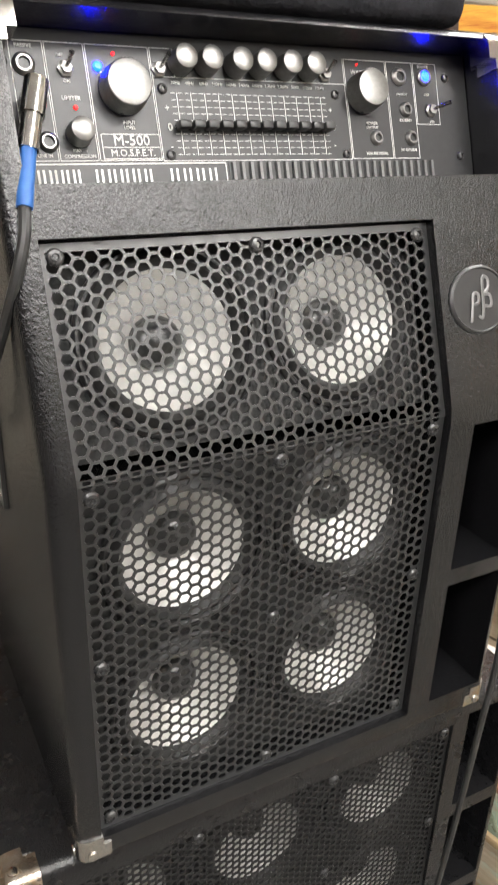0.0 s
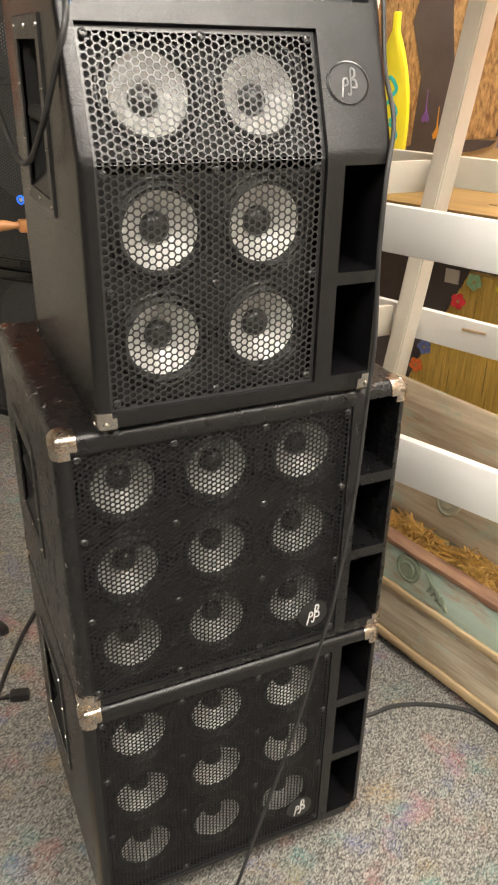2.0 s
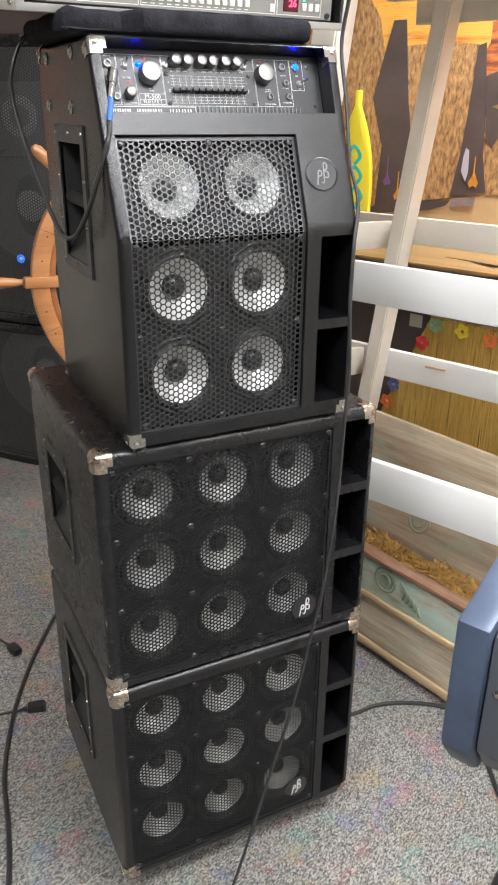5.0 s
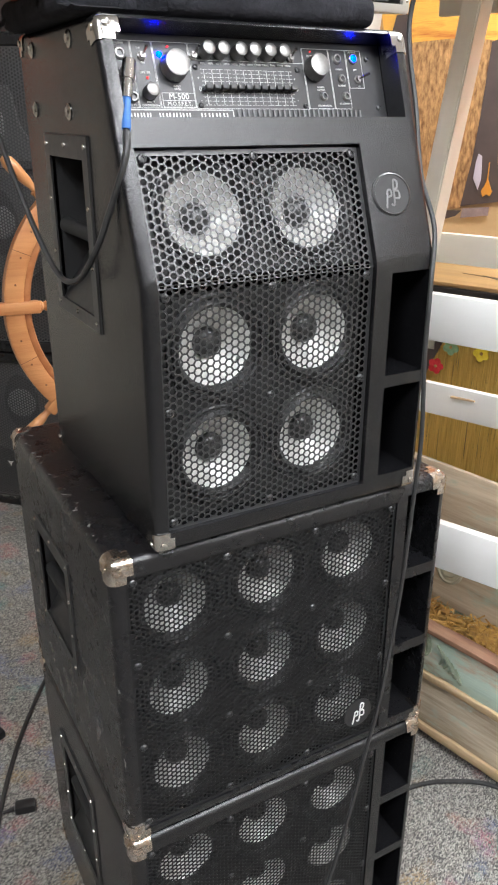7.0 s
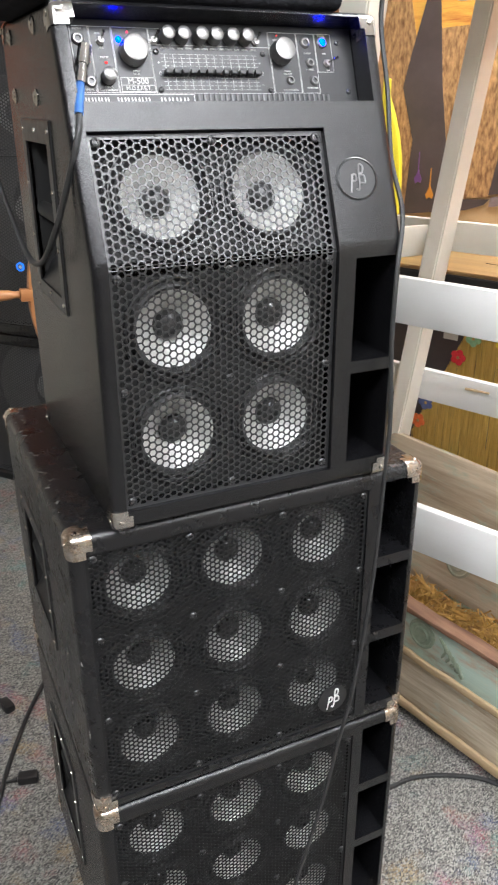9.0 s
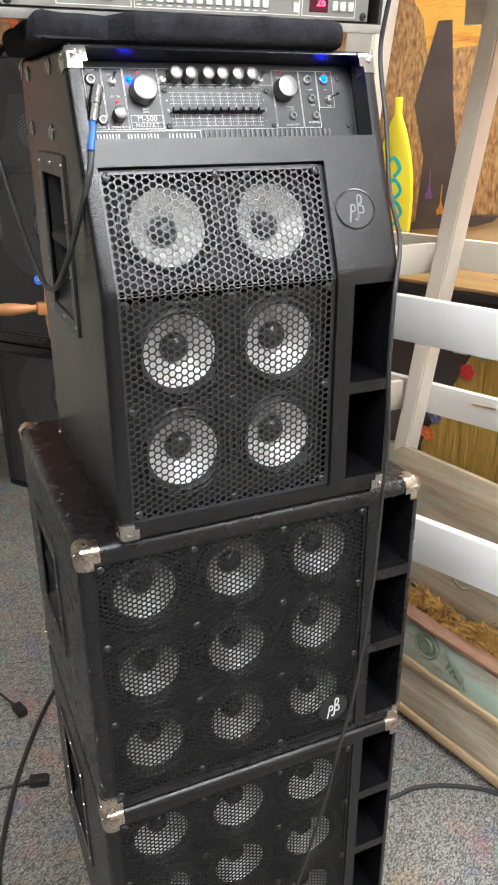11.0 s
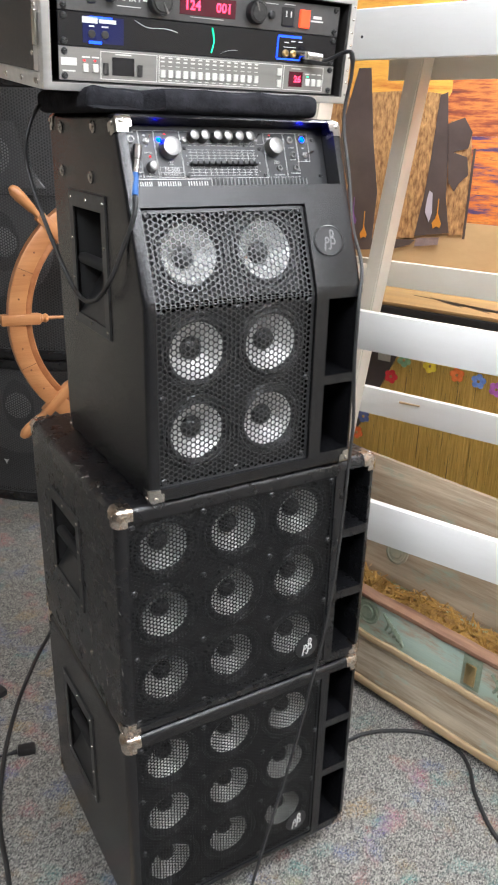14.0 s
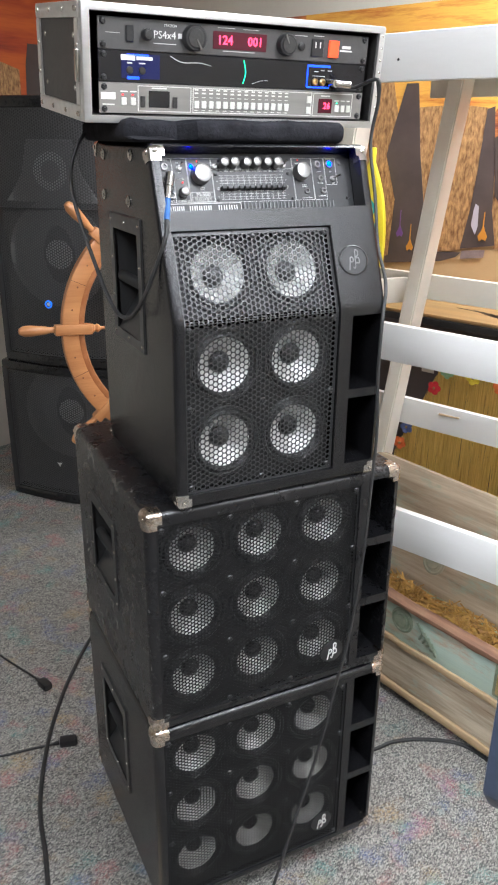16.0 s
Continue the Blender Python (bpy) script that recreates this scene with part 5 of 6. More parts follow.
for kx in (0.049, 0.069):
    part("button", lathe([(0.0055, 0), (0.0055, 0.002), (0.0045, 0.003), (0, 0.003)], 20), STEEL, f2p, "", fm @ Matrix.Translation((kx, 0.0175, 0)))
for kx in (0.381, 0.396, 0.411):
    jb = lathe([(0.0058, 0), (0.0058, 0.0025), (0.0040, 0.004), (0.0032, 0.004), (0.003, 0.001), (0, 0.001)], 20)
    part("jack", jb, BRASS, f2p, "brass jack socket", fm @ Matrix.Translation((kx, 0.0135, 0)))
sc = bmesh.new()
tube([(0.115, -0.0008, 0.040), (0.135, -0.0008, 0.032), (0.165, -0.0008, 0.0325), (0.185, -0.0008, 0.029)], 0.0006, 5, 6, sc)
tube([(0.26, -0.0008, 0.006), (0.275, -0.0008, 0.011), (0.29, -0.0008, 0.012)], 0.0004, 5, 6, sc)
tagged(part("scratch", sc, INK, f2p, "pale scratches"), kind="stuff")
pg = rod((0.411, 0, 0.0135), (0.411, -0.022, 0.0135), 0.0062, 16)
rod((0.411, -0.018, 0.0135), (0.440, -0.020, 0.0120), 0.0060, 16, pg)
o2 = RACK @ Matrix.Translation((UX0, 0.008, 0.0132 + U))
bmesh.ops.transform(pg, matrix=Matrix.Translation((-HO[0], -HO[1], -HO[2])) @ o2, verts=pg.verts)
part("plug", pg, CHROME, hang, "silver right-angle jack plug")
pA = o2 @ Vector((0.436, -0.020, 0.0122))
part("lead_end", tube([rel(pA, HO), rel(pA + Vector((0.012, -0.004, -0.004)), HO), rel((0.462, 0.085, 1.722), HO), rel((0.470, 0.090, 1.690), HO)], 0.0032, 8, 6), CABLE, hang)

# bottom: processor
t3, f3p, fm = unit("rack_processor", 0, LIGHTGREY, "grey rack processor with a row of pale buttons", "rack unit")
for x0, x1 in ((0.062, 0.152), (0.155, 0.378), (0.381, 0.462)):
    ln = carve(box(x0, x1, -0.0008, 0.0, 0.004, 0.041), [box(x0 + 0.001, x1 - 0.001, -0.01, 0.01, 0.005, 0.040)])
    part("printed_frame", ln, BTN, f3p)
part("display", box(0.080, 0.115, -0.001, 0.0, 0.010, 0.034, 0.0004, 1), GLOSS, f3p, "dark display window")
part("display", box(0.392, 0.420, -0.001, 0.0, 0.009, 0.032, 0.0004, 1), REDLENS, f3p, "dark red display window")
digits("26", 0.0140, 0.409, 0.0205, -0.0014, f3p)
bt = mesh_of(box(-0.0040, 0.0040, -0.003, 0.0, -0.0055, 0.0055, 0.0007, 1))
bt.materials.append(BTN)
spots = [(0.139, 0.017), (0.039, 0.018), (0.054, 0.018), (0.372, 0.013), (0.372, 0.030), (0.430, 0.017), (0.442, 0.017), (0.454, 0.017)]
spots += [(0.1615 + 0.0128 * i, 0.0165) for i in range(14)]
for bx_, bz_ in spots[1:]:
    part("button", bt, None, f3p, "pale square button", Matrix.Translation((bx_, 0, bz_)))
for bx_ in (0.070, 0.124):
    part("button", box(bx_ - 0.004, bx_ + 0.004, -0.0025, 0, 0.010, 0.026, 0.0006, 1), STEEL, f3p)
part("maker_mark", box(0.003, 0.026, -0.0008, 0, 0.020, 0.030), BTN, f3p, "pale maker's plate")
pr = bmesh.new()
for i in range(14):
    for zz in (0.0265, 0.032, 0.037):
        box(0.158 + 0.0128 * i, 0.1645 + 0.0128 * i, -0.0006, -0.0001, zz, zz + (0.0022 if zz > 0.03 else 0.001), 0, 2, pr)
    box(0.158 + 0.0128 * i, 0.1645 + 0.0128 * i, -0.0006, -0.0001, 0.007, 0.0082, 0, 2, pr)
for x0, x1, z in ((0.085, 0.110, 0.037), (0.034, 0.046, 0.031), (0.049, 0.060, 0.031), (0.397, 0.415, 0.0355), (0.425, 0.434, 0.0285), (0.438, 0.446, 0.0285), (0.450, 0.457, 0.0285), (0.005, 0.024, 0.012)):
    box(x0, x1, -0.0006, -0.0001, z, z + 0.0018, 0, 2, pr)
tagged(part("printing", pr, BTN, f3p, "pale printing"), kind="stuff")
part("led", box(0.4285, 0.4315, -0.001, 0, 0.0245, 0.0265), GREEN, f3p, "green light")
for bx_ in (0.036, 0.052):
    part("led", box(bx_, bx_ + 0.003, -0.001, 0, 0.0262, 0.0285), LEDRED, f3p, "red light")

# ---------------------------------------------------------------- speaker details
SPF = basis(X, (0, 0, 1), (0, -1, 0), (0, 0, 0))
horn = part("horn", prism([(-0.21, 0.69), (0.21, 0.69), (0.13, 0.80), (0.10, 0.93), (-0.10, 0.93), (-0.13, 0.80)], 0.0, 0.012, "xzy", 0.004, 1), PACONE, top_spk, "grey horn flare behind the mesh")
part("horn_throat", lathe([(0.075, 0.0), (0.07, 0.006), (0.045, 0.004), (0.04, -0.004), (0, -0.004)], 32), PACAP, horn, "", SPF @ Matrix.Translation((0.0, 0.81, 0.001)))
part("crease", box(-0.27, 0.27, -0.021, -0.004, 0.664, 0.668, 0.001, 1), PABODY, top_spk)
lit = part("light", lathe([(0.017, 0), (0.017, 0.002), (0.011, 0.003), (0.011, 0.001)], 24), LEDSOFT, top_spk, "round blue light", SPF @ Matrix.Translation((-0.046, 0.274, 0.0215)))
part("lens", lathe([(0.008, 0), (0.006, 0.004), (0, 0.005)], 16), INK, lit)
plate = lathe([(0.022, 0), (0.022, 0.003), (0.018, 0.0045), (0.015, 0.002), (0, 0.002)], 28)
mark = part("maker_mark", plate, STEEL, sub, "round grey maker's mark", SPF @ Matrix.Translation((-0.056, 0.197, 0.0215)))
part("mark_star", prism([(0.014 * (1 if k % 2 else 0.35) * math.sin(k * math.pi / 3), 0.014 * (1 if k % 2 else 0.35) * math.cos(k * math.pi / 3)) for k in range(6)], 0.002, 0.0045, "xyz"), INK, mark)

# ---------------------------------------------------------------- painted beach scene on the wall
MUR = basis(E1, (0, 0, 1), -E2, at(0, WB - 0.006, 0))


def poster(pts, lift, material, name, parent):
    b = bmesh.new()
    f = b.faces.new([b.verts.new((x, y, 0)) for x, y in pts])
    r = bmesh.ops.extrude_face_region(b, geom=[f])
    bmesh.ops.translate(b, vec=(0, 0, 0.0015), verts=[v for v in r["geom"] if isinstance(v, bmesh.types.BMVert)])
    return part(name, b, material, parent, "", Matrix.Translation((0, 0, lift)), smooth=0)


mural = thing("beach_mural", MUR, "printed beach scene with thatched huts and an orange sky", "mural")
SAND = mat("printed_sand", (0.50, 0.33, 0.16), 0.55, spots=(0.60, 0.42, 0.22), scale=7, stretch=(0.4, 1, 1))
THATCH = mat("printed_thatch", (0.15, 0.062, 0.020), 0.55, spots=(0.62, 0.36, 0.15), scale=85, stretch=(1, 0.35, 1), amount=0.5)
DARKHUT = mat("printed_dark", (0.060, 0.044, 0.040), 0.5, spots=(0.11, 0.08, 0.07), scale=9, amount=0.9)
SKY = banded("printed_sunset", [(0.05, 0.04, 0.16), (0.12, 0.06, 0.14), (0.62, 0.17, 0.03), (0.75, 0.28, 0.05), (0.20, 0.06, 0.05)], 48, 1)
WARM = banded("printed_warm_sky", [(0.45, 0.10, 0.02), (0.78, 0.42, 0.07), (0.70, 0.30, 0.06)], 20, 1)
REDSKY = banded("printed_dark_red_sky", [(0.10, 0.03, 0.03), (0.30, 0.07, 0.03), (0.62, 0.22, 0.05), (0.22, 0.05, 0.03)], 48, 1)
poster([(-1.6, 0.9), (1.6, 0.9), (1.6, 1.285), (-0.28, 1.302), (-1.6, 1.25)], 0.0, SAND, "sand", mural)
poster([(-1.6, 1.2505), (-0.28, 1.3025), (1.6, 1.2855), (1.6, 1.60), (-1.6, 1.60)], 0.0, SKY, "sky", mural)
poster([(-1.6, 1.6005), (1.6, 1.6005), (1.6, 2.1), (-1.6, 2.1)], 0.0, REDSKY, "upper_sky", mural)
poster([(-1.3, 1.25), (-0.70, 1.25), (-0.42, 1.745), (-0.42, 2.1), (-1.3, 2.1)], 0.002, WARM, "warm_sky", mural)
poster([(-1.25, 1.15), (-0.80, 1.16), (-0.80, 1.60), (-0.86, 1.84), (-1.0, 2.04), (-1.25, 1.8)], 0.004, THATCH, "hut_roof", mural)
poster([(-0.74, 1.20), (-0.506, 1.232), (-0.490, 1.32), (-0.473, 1.46), (-0.455, 1.74), (-0.56, 1.752), (-0.76, 1.745)], 0.004, THATCH, "hut_wall", mural)
poster([(-0.830, 1.150), (-0.690, 1.200), (-0.682, 1.39), (-0.716, 1.575), (-0.748, 1.83), (-0.800, 1.83), (-0.843, 1.674), (-0.868, 1.571), (-0.815, 1.404)], 0.0065, DARKHUT, "hut_door", mural)
poster([(-0.507, 1.238), (-0.483, 1.382), (-0.470, 1.523), (-0.458, 1.735), (-0.430, 1.745), (-0.404, 1.525), (-0.395, 1.387), (-0.368, 1.262)], 0.0090, DARKHUT, "hut_door", mural)
poster([(-0.372, 1.250), (-0.398, 1.408), (-0.416, 1.563), (-0.409, 1.649), (-0.357, 1.659), (-0.325, 1.604), (-0.305, 1.433), (-0.310, 1.262)], 0.0065, THATCH, "hut_wall", mural)
poster([(-0.391, 1.440), (-0.416, 1.640), (-0.356, 1.662), (-0.321, 1.613), (-0.330, 1.56), (-0.385, 1.545), (-0.330, 1.53), (-0.318, 1.47), (-0.350, 1.44), (-0.365, 1.41)], 0.0115, DARKHUT, "hut_roof", mural)
poster([(-0.312, 1.245), (-0.303, 1.245), (-0.301, 1.56), (-0.310, 1.56)], 0.0115, DARKHUT, "hut_post", mural)
poster([(-0.84, 1.150), (-0.585, 1.183), (-0.52, 1.205), (-0.50, 1.225), (-0.70, 1.212), (-0.84, 1.178)], 0.0115, DARKHUT, "ground_shadow_print", mural)
PURPLE = mat("printed_purple", (0.17, 0.07, 0.24), 0.5)
ORANGE = mat("printed_orange", (0.62, 0.26, 0.03), 0.5)
for cx, cz, s, ma in ((-0.726, 1.225, 0.016, ORANGE), (-0.419, 1.292, 0.019, ORANGE), (-0.777, 1.275, 0.016, PURPLE)):
    poster([(cx - s, cz), (cx - s * 0.4, cz + s), (cx, cz + s * 2.2), (cx + s * 0.5, cz + s), (cx + s, cz), (cx + s * 0.7, cz - s * 0.8), (cx, cz - s * 0.5), (cx - s * 0.6, cz - s)], 0.0135, ma, "flower_print", mural)
    poster([(cx - 0.002, cz + s), (cx + 0.002, cz + s), (cx + 0.002, cz + 0.09), (cx - 0.001, cz + 0.09)], 0.0155, ma, "stem_print", mural)
poster([(-0.470, 1.330), (-0.450, 1.295), (-0.442, 1.33), (-0.447, 1.400), (-0.460, 1.408), (-0.466, 1.38)], 0.0135, mat("printed_pale", (0.5, 0.45, 0.50), 0.5), "cloth_print", mural)
poster([(-0.500, 1.200), (-0.405, 1.215), (-0.403, 1.243), (-0.497, 1.232)], 0.0135, mat("printed_stone", (0.33, 0.25, 0.23), 0.5, spots=(0.22, 0.16, 0.16), scale=40), "stone_print", mural)

# sunset print behind the loudspeakers
MN = basis(E2 * -1, (0, 0, 1), E1, at(WA + 0.006, 0, 0))
red = thing("sunset_mural", MN, "printed red sunset sky on the wall", "mural")
RED = banded("printed_red_sky", [(0.10, 0.015, 0.02), (0.42, 0.06, 0.015), (0.62, 0.13, 0.02), (0.50, 0.08, 0.02)], 5, 1)
poster([(-2.05, 1.2), (-0.9, 1.2), (-0.9, 2.6), (-2.05, 2.6)], 0.0, RED, "sky", red)
poster([(-2.0, 1.25), (-1.66, 1.25), (-1.70, 1.95), (-1.72, 2.05), (-2.0, 2.05)], 0.002, DARKHUT, "hut_roof", red)
poster([(-1.66, 1.25), (-1.25, 1.25), (-1.30, 1.93), (-1.45, 1.99), (-1.66, 1.93)], 0.002, THATCH, "hut_wall", red)

# ---------------------------------------------------------------- bar with a raffia skirt
BAR = ROOM @ Matrix.Translation((0, 1.86, FLOOR))
bar = thing("tiki_bar", BAR, "dark beach bar counter with a wooden top", "bar")
part("body", box(-0.80, 1.5, 0.03, 0.226, 0.0, 1.009, 0.004, 1), mat("dark_brown_paint", (0.085, 0.070, 0.065), 0.6, spots=(0.11, 0.09, 0.085), scale=12), bar)
part("counter_edge", box(-0.84, 1.5, -0.215, 0.226, 1.010, 1.034, 0.003, 1), BLACKP, bar)
TOPW = grained("bar_top_wood", (0.27, 0.165, 0.065), (0.42, 0.275, 0.12), 0, 0.45, 16)
part("counter_top", box(-0.84, 1.5, -0.213, 0.226, 1.035, 1.048, 0.003, 2), TOPW, bar)
# palm-frond shadow on the counter, drawn as thin dark leaf shapes
PALM = mat("dark_palm_shadow", (0.035, 0.028, 0.022), 0.5)
for k in range(12):
    a0, w0 = -0.30 + 0.034 * k, 0.010 + 0.004 * (k % 3)
    b0 = -0.06 - 0.008 * k
    lf = prism([(a0, b0 + 0.02), (a0 + 0.07, b0 - 0.02 - w0), (a0 + 0.16, b0 - 0.075 + 0.03 * (k % 3)), (a0 + 0.09, b0 - 0.018)], 1.0482, 1.0490, "xyz")
    part("painted_palm_shadow", lf, PALM, bar)
part("painted_palm_shadow", prism([(-0.36, -0.045), (0.25, -0.150), (0.25, -0.158), (-0.36, -0.049)], 1.0484, 1.0494, "xyz"), PALM, bar)
part("tag", box(-0.515, -0.463, 0.026, 0.0295, 0.765, 0.812), BTN, bar, "small pale card")

skirt = thing("grass_skirt", BAR, "golden raffia grass skirt hanging in front of the bar", "grass skirt")
part("waistband", tube([(-0.41, -0.004, 0.822), (0.3, -0.004, 0.815), (1.45, -0.004, 0.815)], 0.008, 8, 6), STRAW, skirt)
rnd = random.Random(5)
verts, faces = [], []
for i in range(3000):
    x = rnd.uniform(-0.585, 1.0)
    # the left end is pulled down along a sloping cord
    top = 0.820 if x > -0.41 else 0.820 - (-0.41 - x) * 2.3
    y = -0.012 + 0.010 * noise.noise(Vector((x * 30, 0, 2))) + rnd.uniform(-0.004, 0.022)
    lean = rnd.gauss(0, 0.012)
    bot = rnd.uniform(0.10, 0.30)
    w = rnd.uniform(0.0014, 0.0030)
    n0 = len(verts)
    bulge = rnd.uniform(-0.004, 0.010)
    for f, dy in ((0.0, 0), (0.5, -bulge), (1.0, -bulge * 0.5)):
        z = top + (bot - top) * f
        xx = x + lean * f
        verts += [(xx - w / 2, y + dy, z), (xx, y + dy - w * 0.5, z), (xx + w / 2, y + dy, z)]
    for r in (0, 3):
        faces += [(n0 + r, n0 + r + 1, n0 + r + 4, n0 + r + 3), (n0 + r + 1, n0 + r + 2, n0 + r + 5, n0 + r + 4)]
me = bpy.data.meshes.new("strands")
me.from_pydata(verts, [], faces)
me.materials.append(RAFFIA)
st = new("raffia", me)
st.parent = skirt
tagged(st, "loose golden raffia strands", kind="stuff")
FLOW = (((0.62, 0.02, 0.03), -0.425, 0.728), ((0.25, 0.42, 0.22), -0.378, 0.801), ((0.80, 0.58, 0.03), -0.273, 0.798), ((0.78, 0.18, 0.03), -0.168, 0.785), ((0.16, 0.28, 0.65), -0.087, 0.778),
        ((0.50, 0.14, 0.52), -0.020, 0.762), ((0.68, 0.14, 0.02), -0.551, 0.470), ((0.10, 0.13, 0.30), -0.527, 0.543), ((0.80, 0.58, 0.03), 0.07, 0.78), ((0.62, 0.02, 0.03), 0.17, 0.78))
for k, (col, fx, fz) in enumerate(FLOW):
    fb = bmesh.new()
    for a in range(5):
        ang = 2 * math.pi * a / 5 + k
        c = Vector((fx + 0.016 * math.cos(ang), -0.030, fz - 0.0 + 0.016 * math.sin(ang)))
        p = lathe([(0, -0.002), (0.007, -0.0015), (0.0125, 0.001), (0.0120, 0.003), (0, 0.0)], 10, basis((math.cos(ang), 0, math.sin(ang)), (-math.sin(ang), 0, math.cos(ang)), (0, -1, 0.2), c))
        merge(fb, p)
    fl_ = part("flower", fb, mat("petal", col, 0.7, spots=tuple(min(1, c * 1.4 + 0.03) for c in col), scale=80), skirt, "cloth flower")
    part("flower_eye", lathe([(0.006, 0), (0.005, 0.004), (0, 0.006)], 10, basis(X, (0, 0, 1), (0, -1, 0), (fx, -0.031, fz))), STRAW, fl_)

# surfboard leaning in front of the wall
sb = bmesh.new()
prof = [((-0.5 + k / 12) * 0.66, 0.082 * (1 - (2 * abs(k / 12 - 0.45)) ** 2.2) if k not in (0, 12) else 0.012) for k in range(13)]
left = [(-w, y * 1.0) for y, w in prof]
right = [(w, y * 1.0) for y, w in reversed(prof)]
pts = left + right
board_b = prism(pts, 0, 0.022, "xyz", 0.005, 2)
YELLOW = mat("yellow_gelcoat", (0.72, 0.60, 0.02), 0.35, spots=(0.78, 0.66, 0.05), scale=6)
surf = thing("surfboard", basis(E1, (0, 0, 1), -E2, at(-0.905, WB - 0.045, 1.270)), "yellow surfboard with turquoise writing, against the wall", "surfboard")
part("board", board_b, YELLOW, surf)
tb = bmesh.new()
for i in range(6):
    zz = 0.10 - 0.075 * i
    tube([(-0.03 + 0.008 * i, zz, 0.024), (0.0 + 0.008 * i, zz + 0.03, 0.024), (0.03 + 0.008 * i, zz - 0.005, 0.024), (0.005 + 0.008 * i, zz - 0.035, 0.024)], 0.007, 6, 5, tb)
for v in tb.verts:
    v.co.z = 0.0225 + (v.co.z - 0.024) * 0.1
part("writing", tb, mat("turquoise_paint", (0.03, 0.45, 0.42), 0.4), surf, "turquoise brush strokes")

# ---------------------------------------------------------------- chest fittings and straw
RUST = mat("old_brass", (0.34, 0.38, 0.28), 0.55, metal=0.3, spots=(0.22, 0.28, 0.20), scale=60)
rb = lathe([(0.040, 0), (0.040, 0.004), (0.034, 0.007), (0.030, 0.004), (0.022, 0.004), (0.019, 0.008), (0.012, 0.006), (0, 0.006)], 32)
FM = basis(X, (0, 0, 1), (0, -1, 0), (0, 0, 0))
rb2 = rb.copy()
LIDCARVE = mat("carved_lid_wood", (0.24, 0.25, 0.18), 0.7, spots=(0.34, 0.30, 0.21), scale=40)
part("ring_plate", rb, RUST, chest, "round green brass ring plate", FM @ Matrix.Translation((0.016, 0.282, 0.0)))
# carved scrolls beside the ring plates, on the front and on the lid
part("ring_plate", rb2, LIDCARVE, chest, "round carved rosette on the lid", lid @ Matrix.Translation((-0.045, 0.100, 0.0155)))
for ox, oy, mm, ma in ((0.016, 0.274, FM, RUST), (0.366, 0.270, FM, RUST)):
    cv = bmesh.new()
    for k in range(5):
        q = 0.055 + 0.014 * k
        tube([(ox + q, oy + 0.028 - 0.010 * k, 0.002), (ox + q + 0.022, oy + 0.005 - 0.012 * k, 0.004), (ox + q + 0.012, oy - 0.022 - 0.004 * k, 0.002)], 0.0042, 6, 5, cv)
    part("carved_scroll", cv, ma, chest, "carved leaf scroll", mm)
for hx in (0.366, 0.74):
    hp_ = part("hasp", box(hx - 0.028, hx + 0.028, -0.006, -0.0005, 0.222, 0.322, 0.003, 2), RUST, chest, "green brass hasp")
    part("hasp_tongue", box(hx - 0.016, hx + 0.016, -0.014, -0.006, 0.235, 0.30, 0.004, 2), BRASS, hp_)
verts, faces = [], []
rnd = random.Random(9)
for i in range(3600):
    x = rnd.uniform(x0c + 0.05, x1c - 0.05)
    y = rnd.uniform(0.045, 0.165)
    z = 0.266 + 0.030 * math.sin(math.pi * (y - 0.03) / 0.15) + 0.030 * noise.noise(Vector((x * 9, y * 9, 1))) + rnd.uniform(-0.02, 0.014)
    d = Vector((rnd.gauss(0, 1), rnd.gauss(0, 0.8), rnd.gauss(0, 0.45))).normalized() * rnd.uniform(0.012, 0.035)
    s = d.orthogonal().normalized() * rnd.uniform(0.0010, 0.0026)
    n0 = len(verts)
    c = Vector((x, y, z))
    verts += [tuple(c - d - s), tuple(c - d + s), tuple(c + d + s), tuple(c + d - s)]
    faces.append((n0, n0 + 1, n0 + 2, n0 + 3))
me = bpy.data.meshes.new("straw")
me.from_pydata(verts, [], faces)
me.materials.append(mat("straw_stalk", (0.13, 0.055, 0.012), 0.7, spots=(0.60, 0.35, 0.07), scale=40, amount=0.7))
stw = new("straw_filling", me)
stw.matrix_basis = CB
tagged(stw, "loose golden straw filling the open chest", "straw", kind="stuff")
solo("straw_bed", box(x0c + 0.04, x1c - 0.04, 0.036, 0.175, 0.051, 0.270, 0.02, 2), STRAW, CB, "packed straw bed inside the chest", "straw")

# ---------------------------------------------------------------- stage light close to the viewer
LA = radians(-64.1)
LD, BD = Vector((math.cos(LA), math.sin(LA), 0)), Vector((-math.sin(LA), math.cos(LA), 0))
PO = Vector((0.034, -0.785, 1.240))
LM = basis(LD, BD, (0, 0, 1), PO)
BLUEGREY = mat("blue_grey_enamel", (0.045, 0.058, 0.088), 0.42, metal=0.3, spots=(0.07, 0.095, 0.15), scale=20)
SLATE = mat("slate_grey_enamel", (0.055, 0.060, 0.072), 0.42, spots=(0.065, 0.07, 0.084), scale=20)
lamp = thing("stage_light", LM, "blue-grey finned stage light fixture with a mains plug", "stage light")
prof = [(0.0, 0.0), (0.052, 0.016), (0.135, 0.034), (0.175, 0.010), (0.175, -0.090), (0.125, -0.118), (0.020, -0.118), (0.0, -0.090)]
part("housing", prism(prof, 0.0, 0.42, "yzx", 0.0025, 2), SLATE, lamp)
big = [(y + (-0.004 if y < 0.06 else 0.004), z + (0.004 if z > -0.05 else -0.004)) for y, z in prof]
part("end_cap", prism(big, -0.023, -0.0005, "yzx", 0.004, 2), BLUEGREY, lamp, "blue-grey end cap")
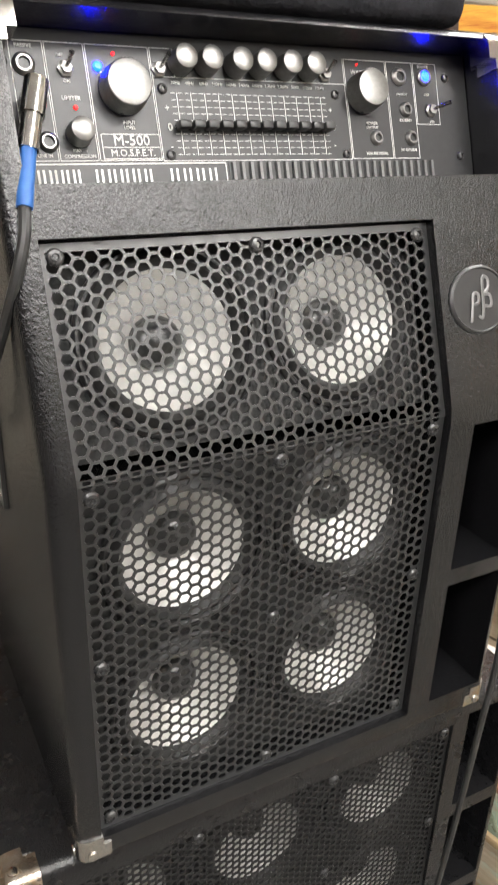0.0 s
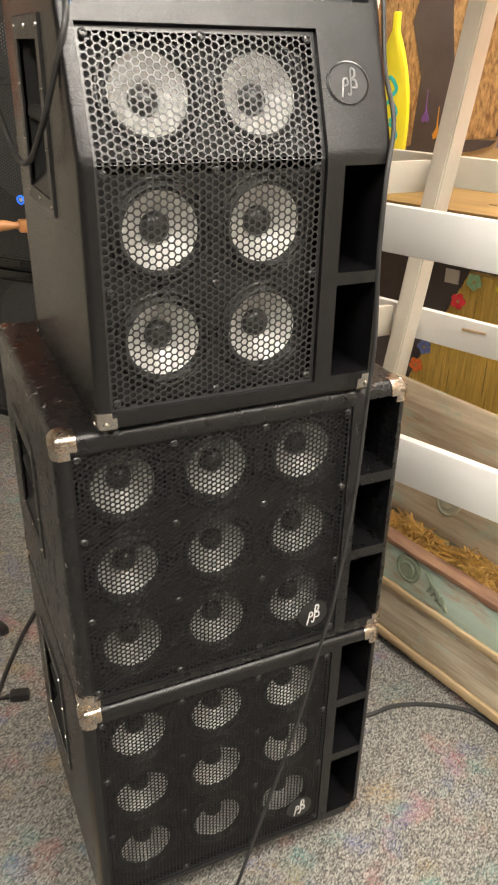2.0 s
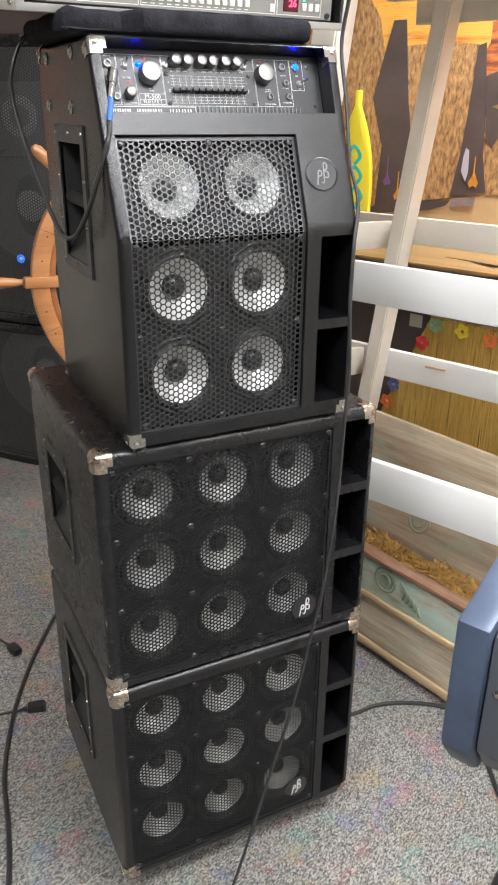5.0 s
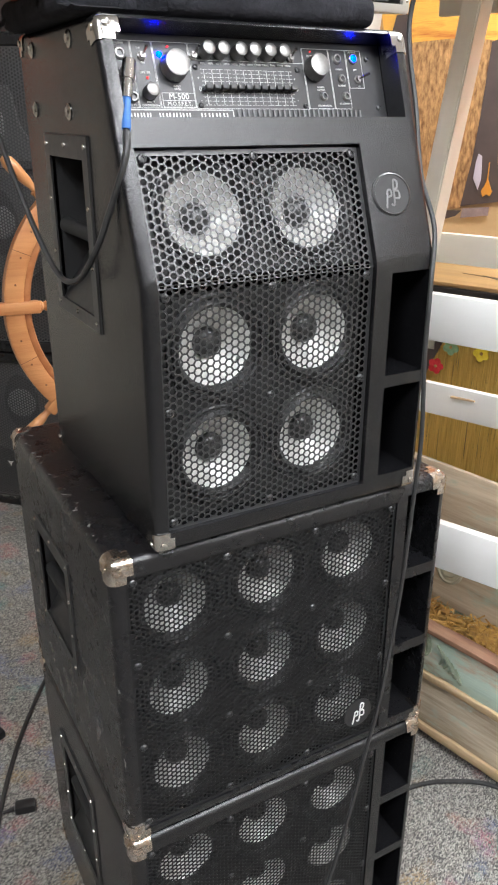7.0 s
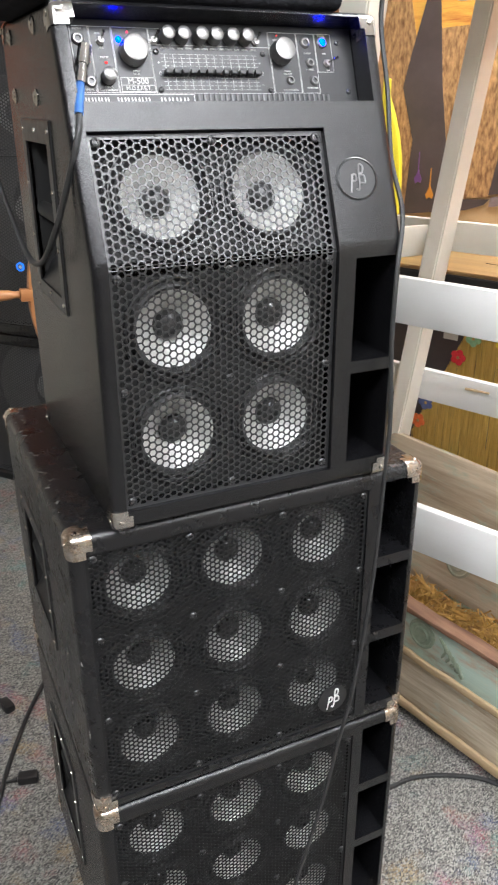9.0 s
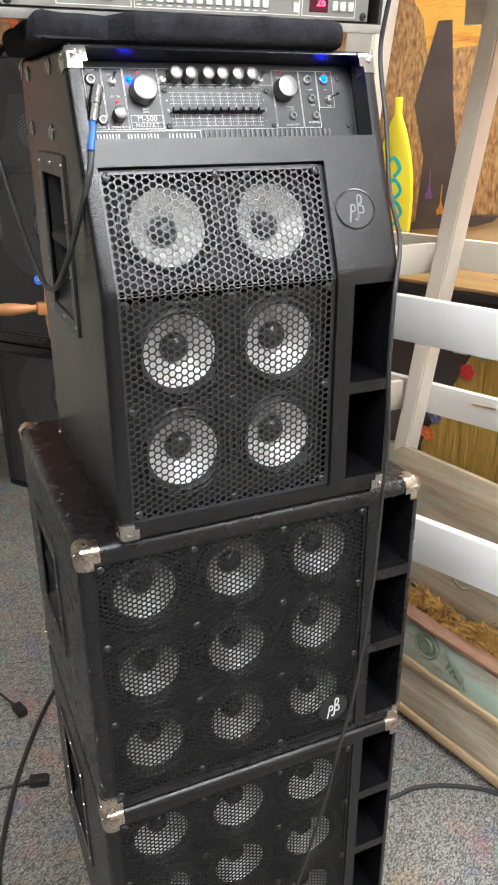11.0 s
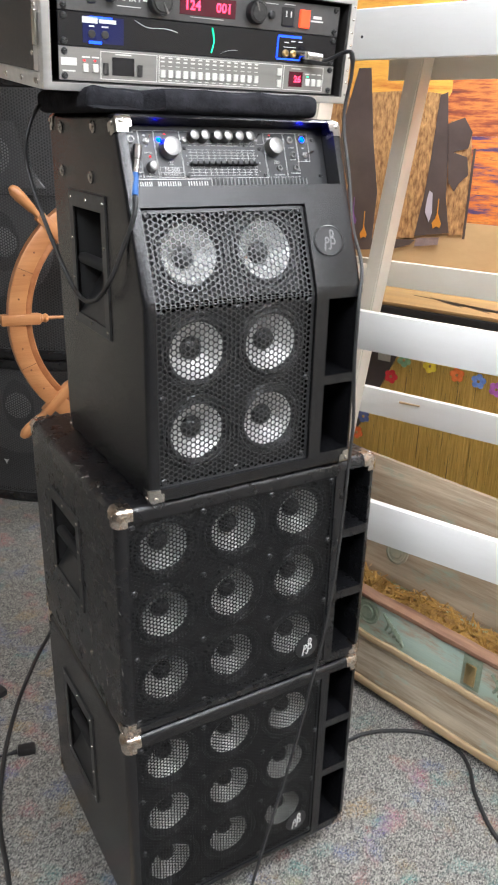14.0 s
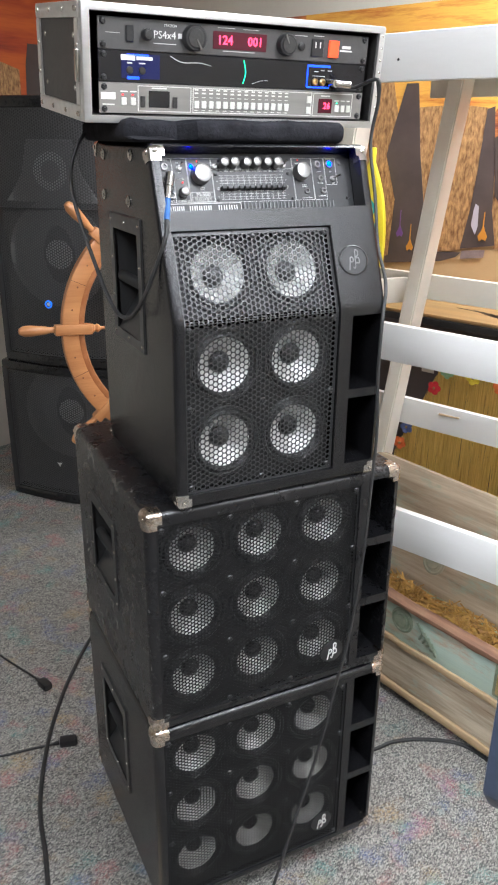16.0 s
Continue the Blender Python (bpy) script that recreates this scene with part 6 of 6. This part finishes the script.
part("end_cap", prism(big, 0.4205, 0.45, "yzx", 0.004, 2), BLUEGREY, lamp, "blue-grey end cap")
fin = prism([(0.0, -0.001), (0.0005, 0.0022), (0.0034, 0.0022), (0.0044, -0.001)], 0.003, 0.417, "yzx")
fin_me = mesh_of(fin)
# blue-grey enamel with the cool reflected sheen put into its colour
fin_me.materials.append(mat("blue_sheen_fin_enamel", (0.11, 0.165, 0.27), 0.40, metal=0.7, spots=(0.13, 0.19, 0.30), scale=30))
sl = math.atan2(0.016, 0.052)
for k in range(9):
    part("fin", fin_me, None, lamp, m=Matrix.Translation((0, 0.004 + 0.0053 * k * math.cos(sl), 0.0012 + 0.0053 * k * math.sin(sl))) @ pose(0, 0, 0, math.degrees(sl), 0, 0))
LF = basis(X, (0, 0, 1), (0, -1, 0), (0, 0, 0))
LSCREW = mesh_of(lathe([(0.0034, 0), (0.0032, 0.0010), (0.0020, 0.0018), (0.0012, 0.0012), (0, 0.0012)], 14))
LSCREW.materials.append(CHROME)
for lx, lz in ((0.008, -0.040), (0.027, -0.040), (0.030, -0.053), (0.074, -0.046), (0.086, -0.038)):
    part("screw", LSCREW, None, lamp, m=LF @ Matrix.Translation((lx, lz, 0)))
part("rocker", box(0.045, 0.070, -0.003, 0, -0.030, -0.018, 0.001, 1), BLACKP, lamp, "black rocker switch")
part("lettering", words("POWER ON", 0.0048, basis(X, (0, 0, 1), (0, -1, 0), (0.057, -0.0003, -0.0135))), INK, lamp, "white lettering", smooth=0)
part("lettering", words("~AC", 0.0044, basis(X, (0, 0, 1), (0, -1, 0), (0.056, -0.0003, -0.0355))), INK, lamp, "white lettering", smooth=0)
part("inlet", prism([(0.033, -0.048), (0.040, -0.042), (0.066, -0.042), (0.073, -0.048), (0.069, -0.070), (0.037, -0.070)], -0.003, -0.0002, "xzy", 0.0008, 1), BLACKP, lamp, "black mains inlet")
PLUGM = mat("grey_plug_rubber", (0.035, 0.036, 0.042), 0.5, spots=(0.05, 0.05, 0.057), scale=40)
cord = thing("mains_cord", LM, "grey mains plug and cord hanging from the stage light", "cord")
pb = prism([(0.038, -0.048), (0.067, -0.048), (0.064, -0.066), (0.058, -0.078), (0.046, -0.078), (0.040, -0.066)], -0.024, -0.0035, "xzy", 0.004, 2)
part("plug", pb, PLUGM, cord)
rb = bmesh.new()
for k in range(4):
    lathe([(0, 0), (0.0075 - 0.0008 * k, 0), (0.0075 - 0.0008 * k, 0.0045), (0, 0.0045)], 14, Matrix.Translation((0.051 - 0.0012 * k, -0.016 - 0.001 * k, -0.0835 - 0.006 * k)), rb)
part("strain_relief", rb, PLUGM, cord)
dz = FLOOR + 0.006 - PO.z
part("cord", tube([(0.050, -0.016, -0.080), (0.046, -0.019, -0.11), (0.036, -0.024, -0.16), (0.026, -0.028, -0.24), (0.03, -0.03, -0.45), (0.05, -0.03, -0.8), (0.10, -0.05, dz + 0.05), (0.2, -0.1, dz), (0.5, -0.15, dz)], 0.0048, 12, 8), CABLE, cord)
stand = thing("light_stand", Matrix.Translation(PO + LD * 0.34 + BD * 0.08 + Vector((0, 0, FLOOR - PO.z))), "black tripod stand under the stage light", "stand")
hgt = PO.z - 0.119 - FLOOR
part("pole", rod((0, 0, 0.05), (0, 0, hgt), 0.016, 16), BLACKP, stand)
part("head_plate", box(-0.05, 0.05, -0.03, 0.03, hgt - 0.004, hgt, 0.001, 1), BLACKP, stand)
for k in range(3):
    a = radians(-64 + 60 * (k - 1))
    part("leg", rod((0, 0, 0.35), (0.35 * math.cos(a), 0.35 * math.sin(a), 0.012), 0.011, 12), BLACKP, stand)
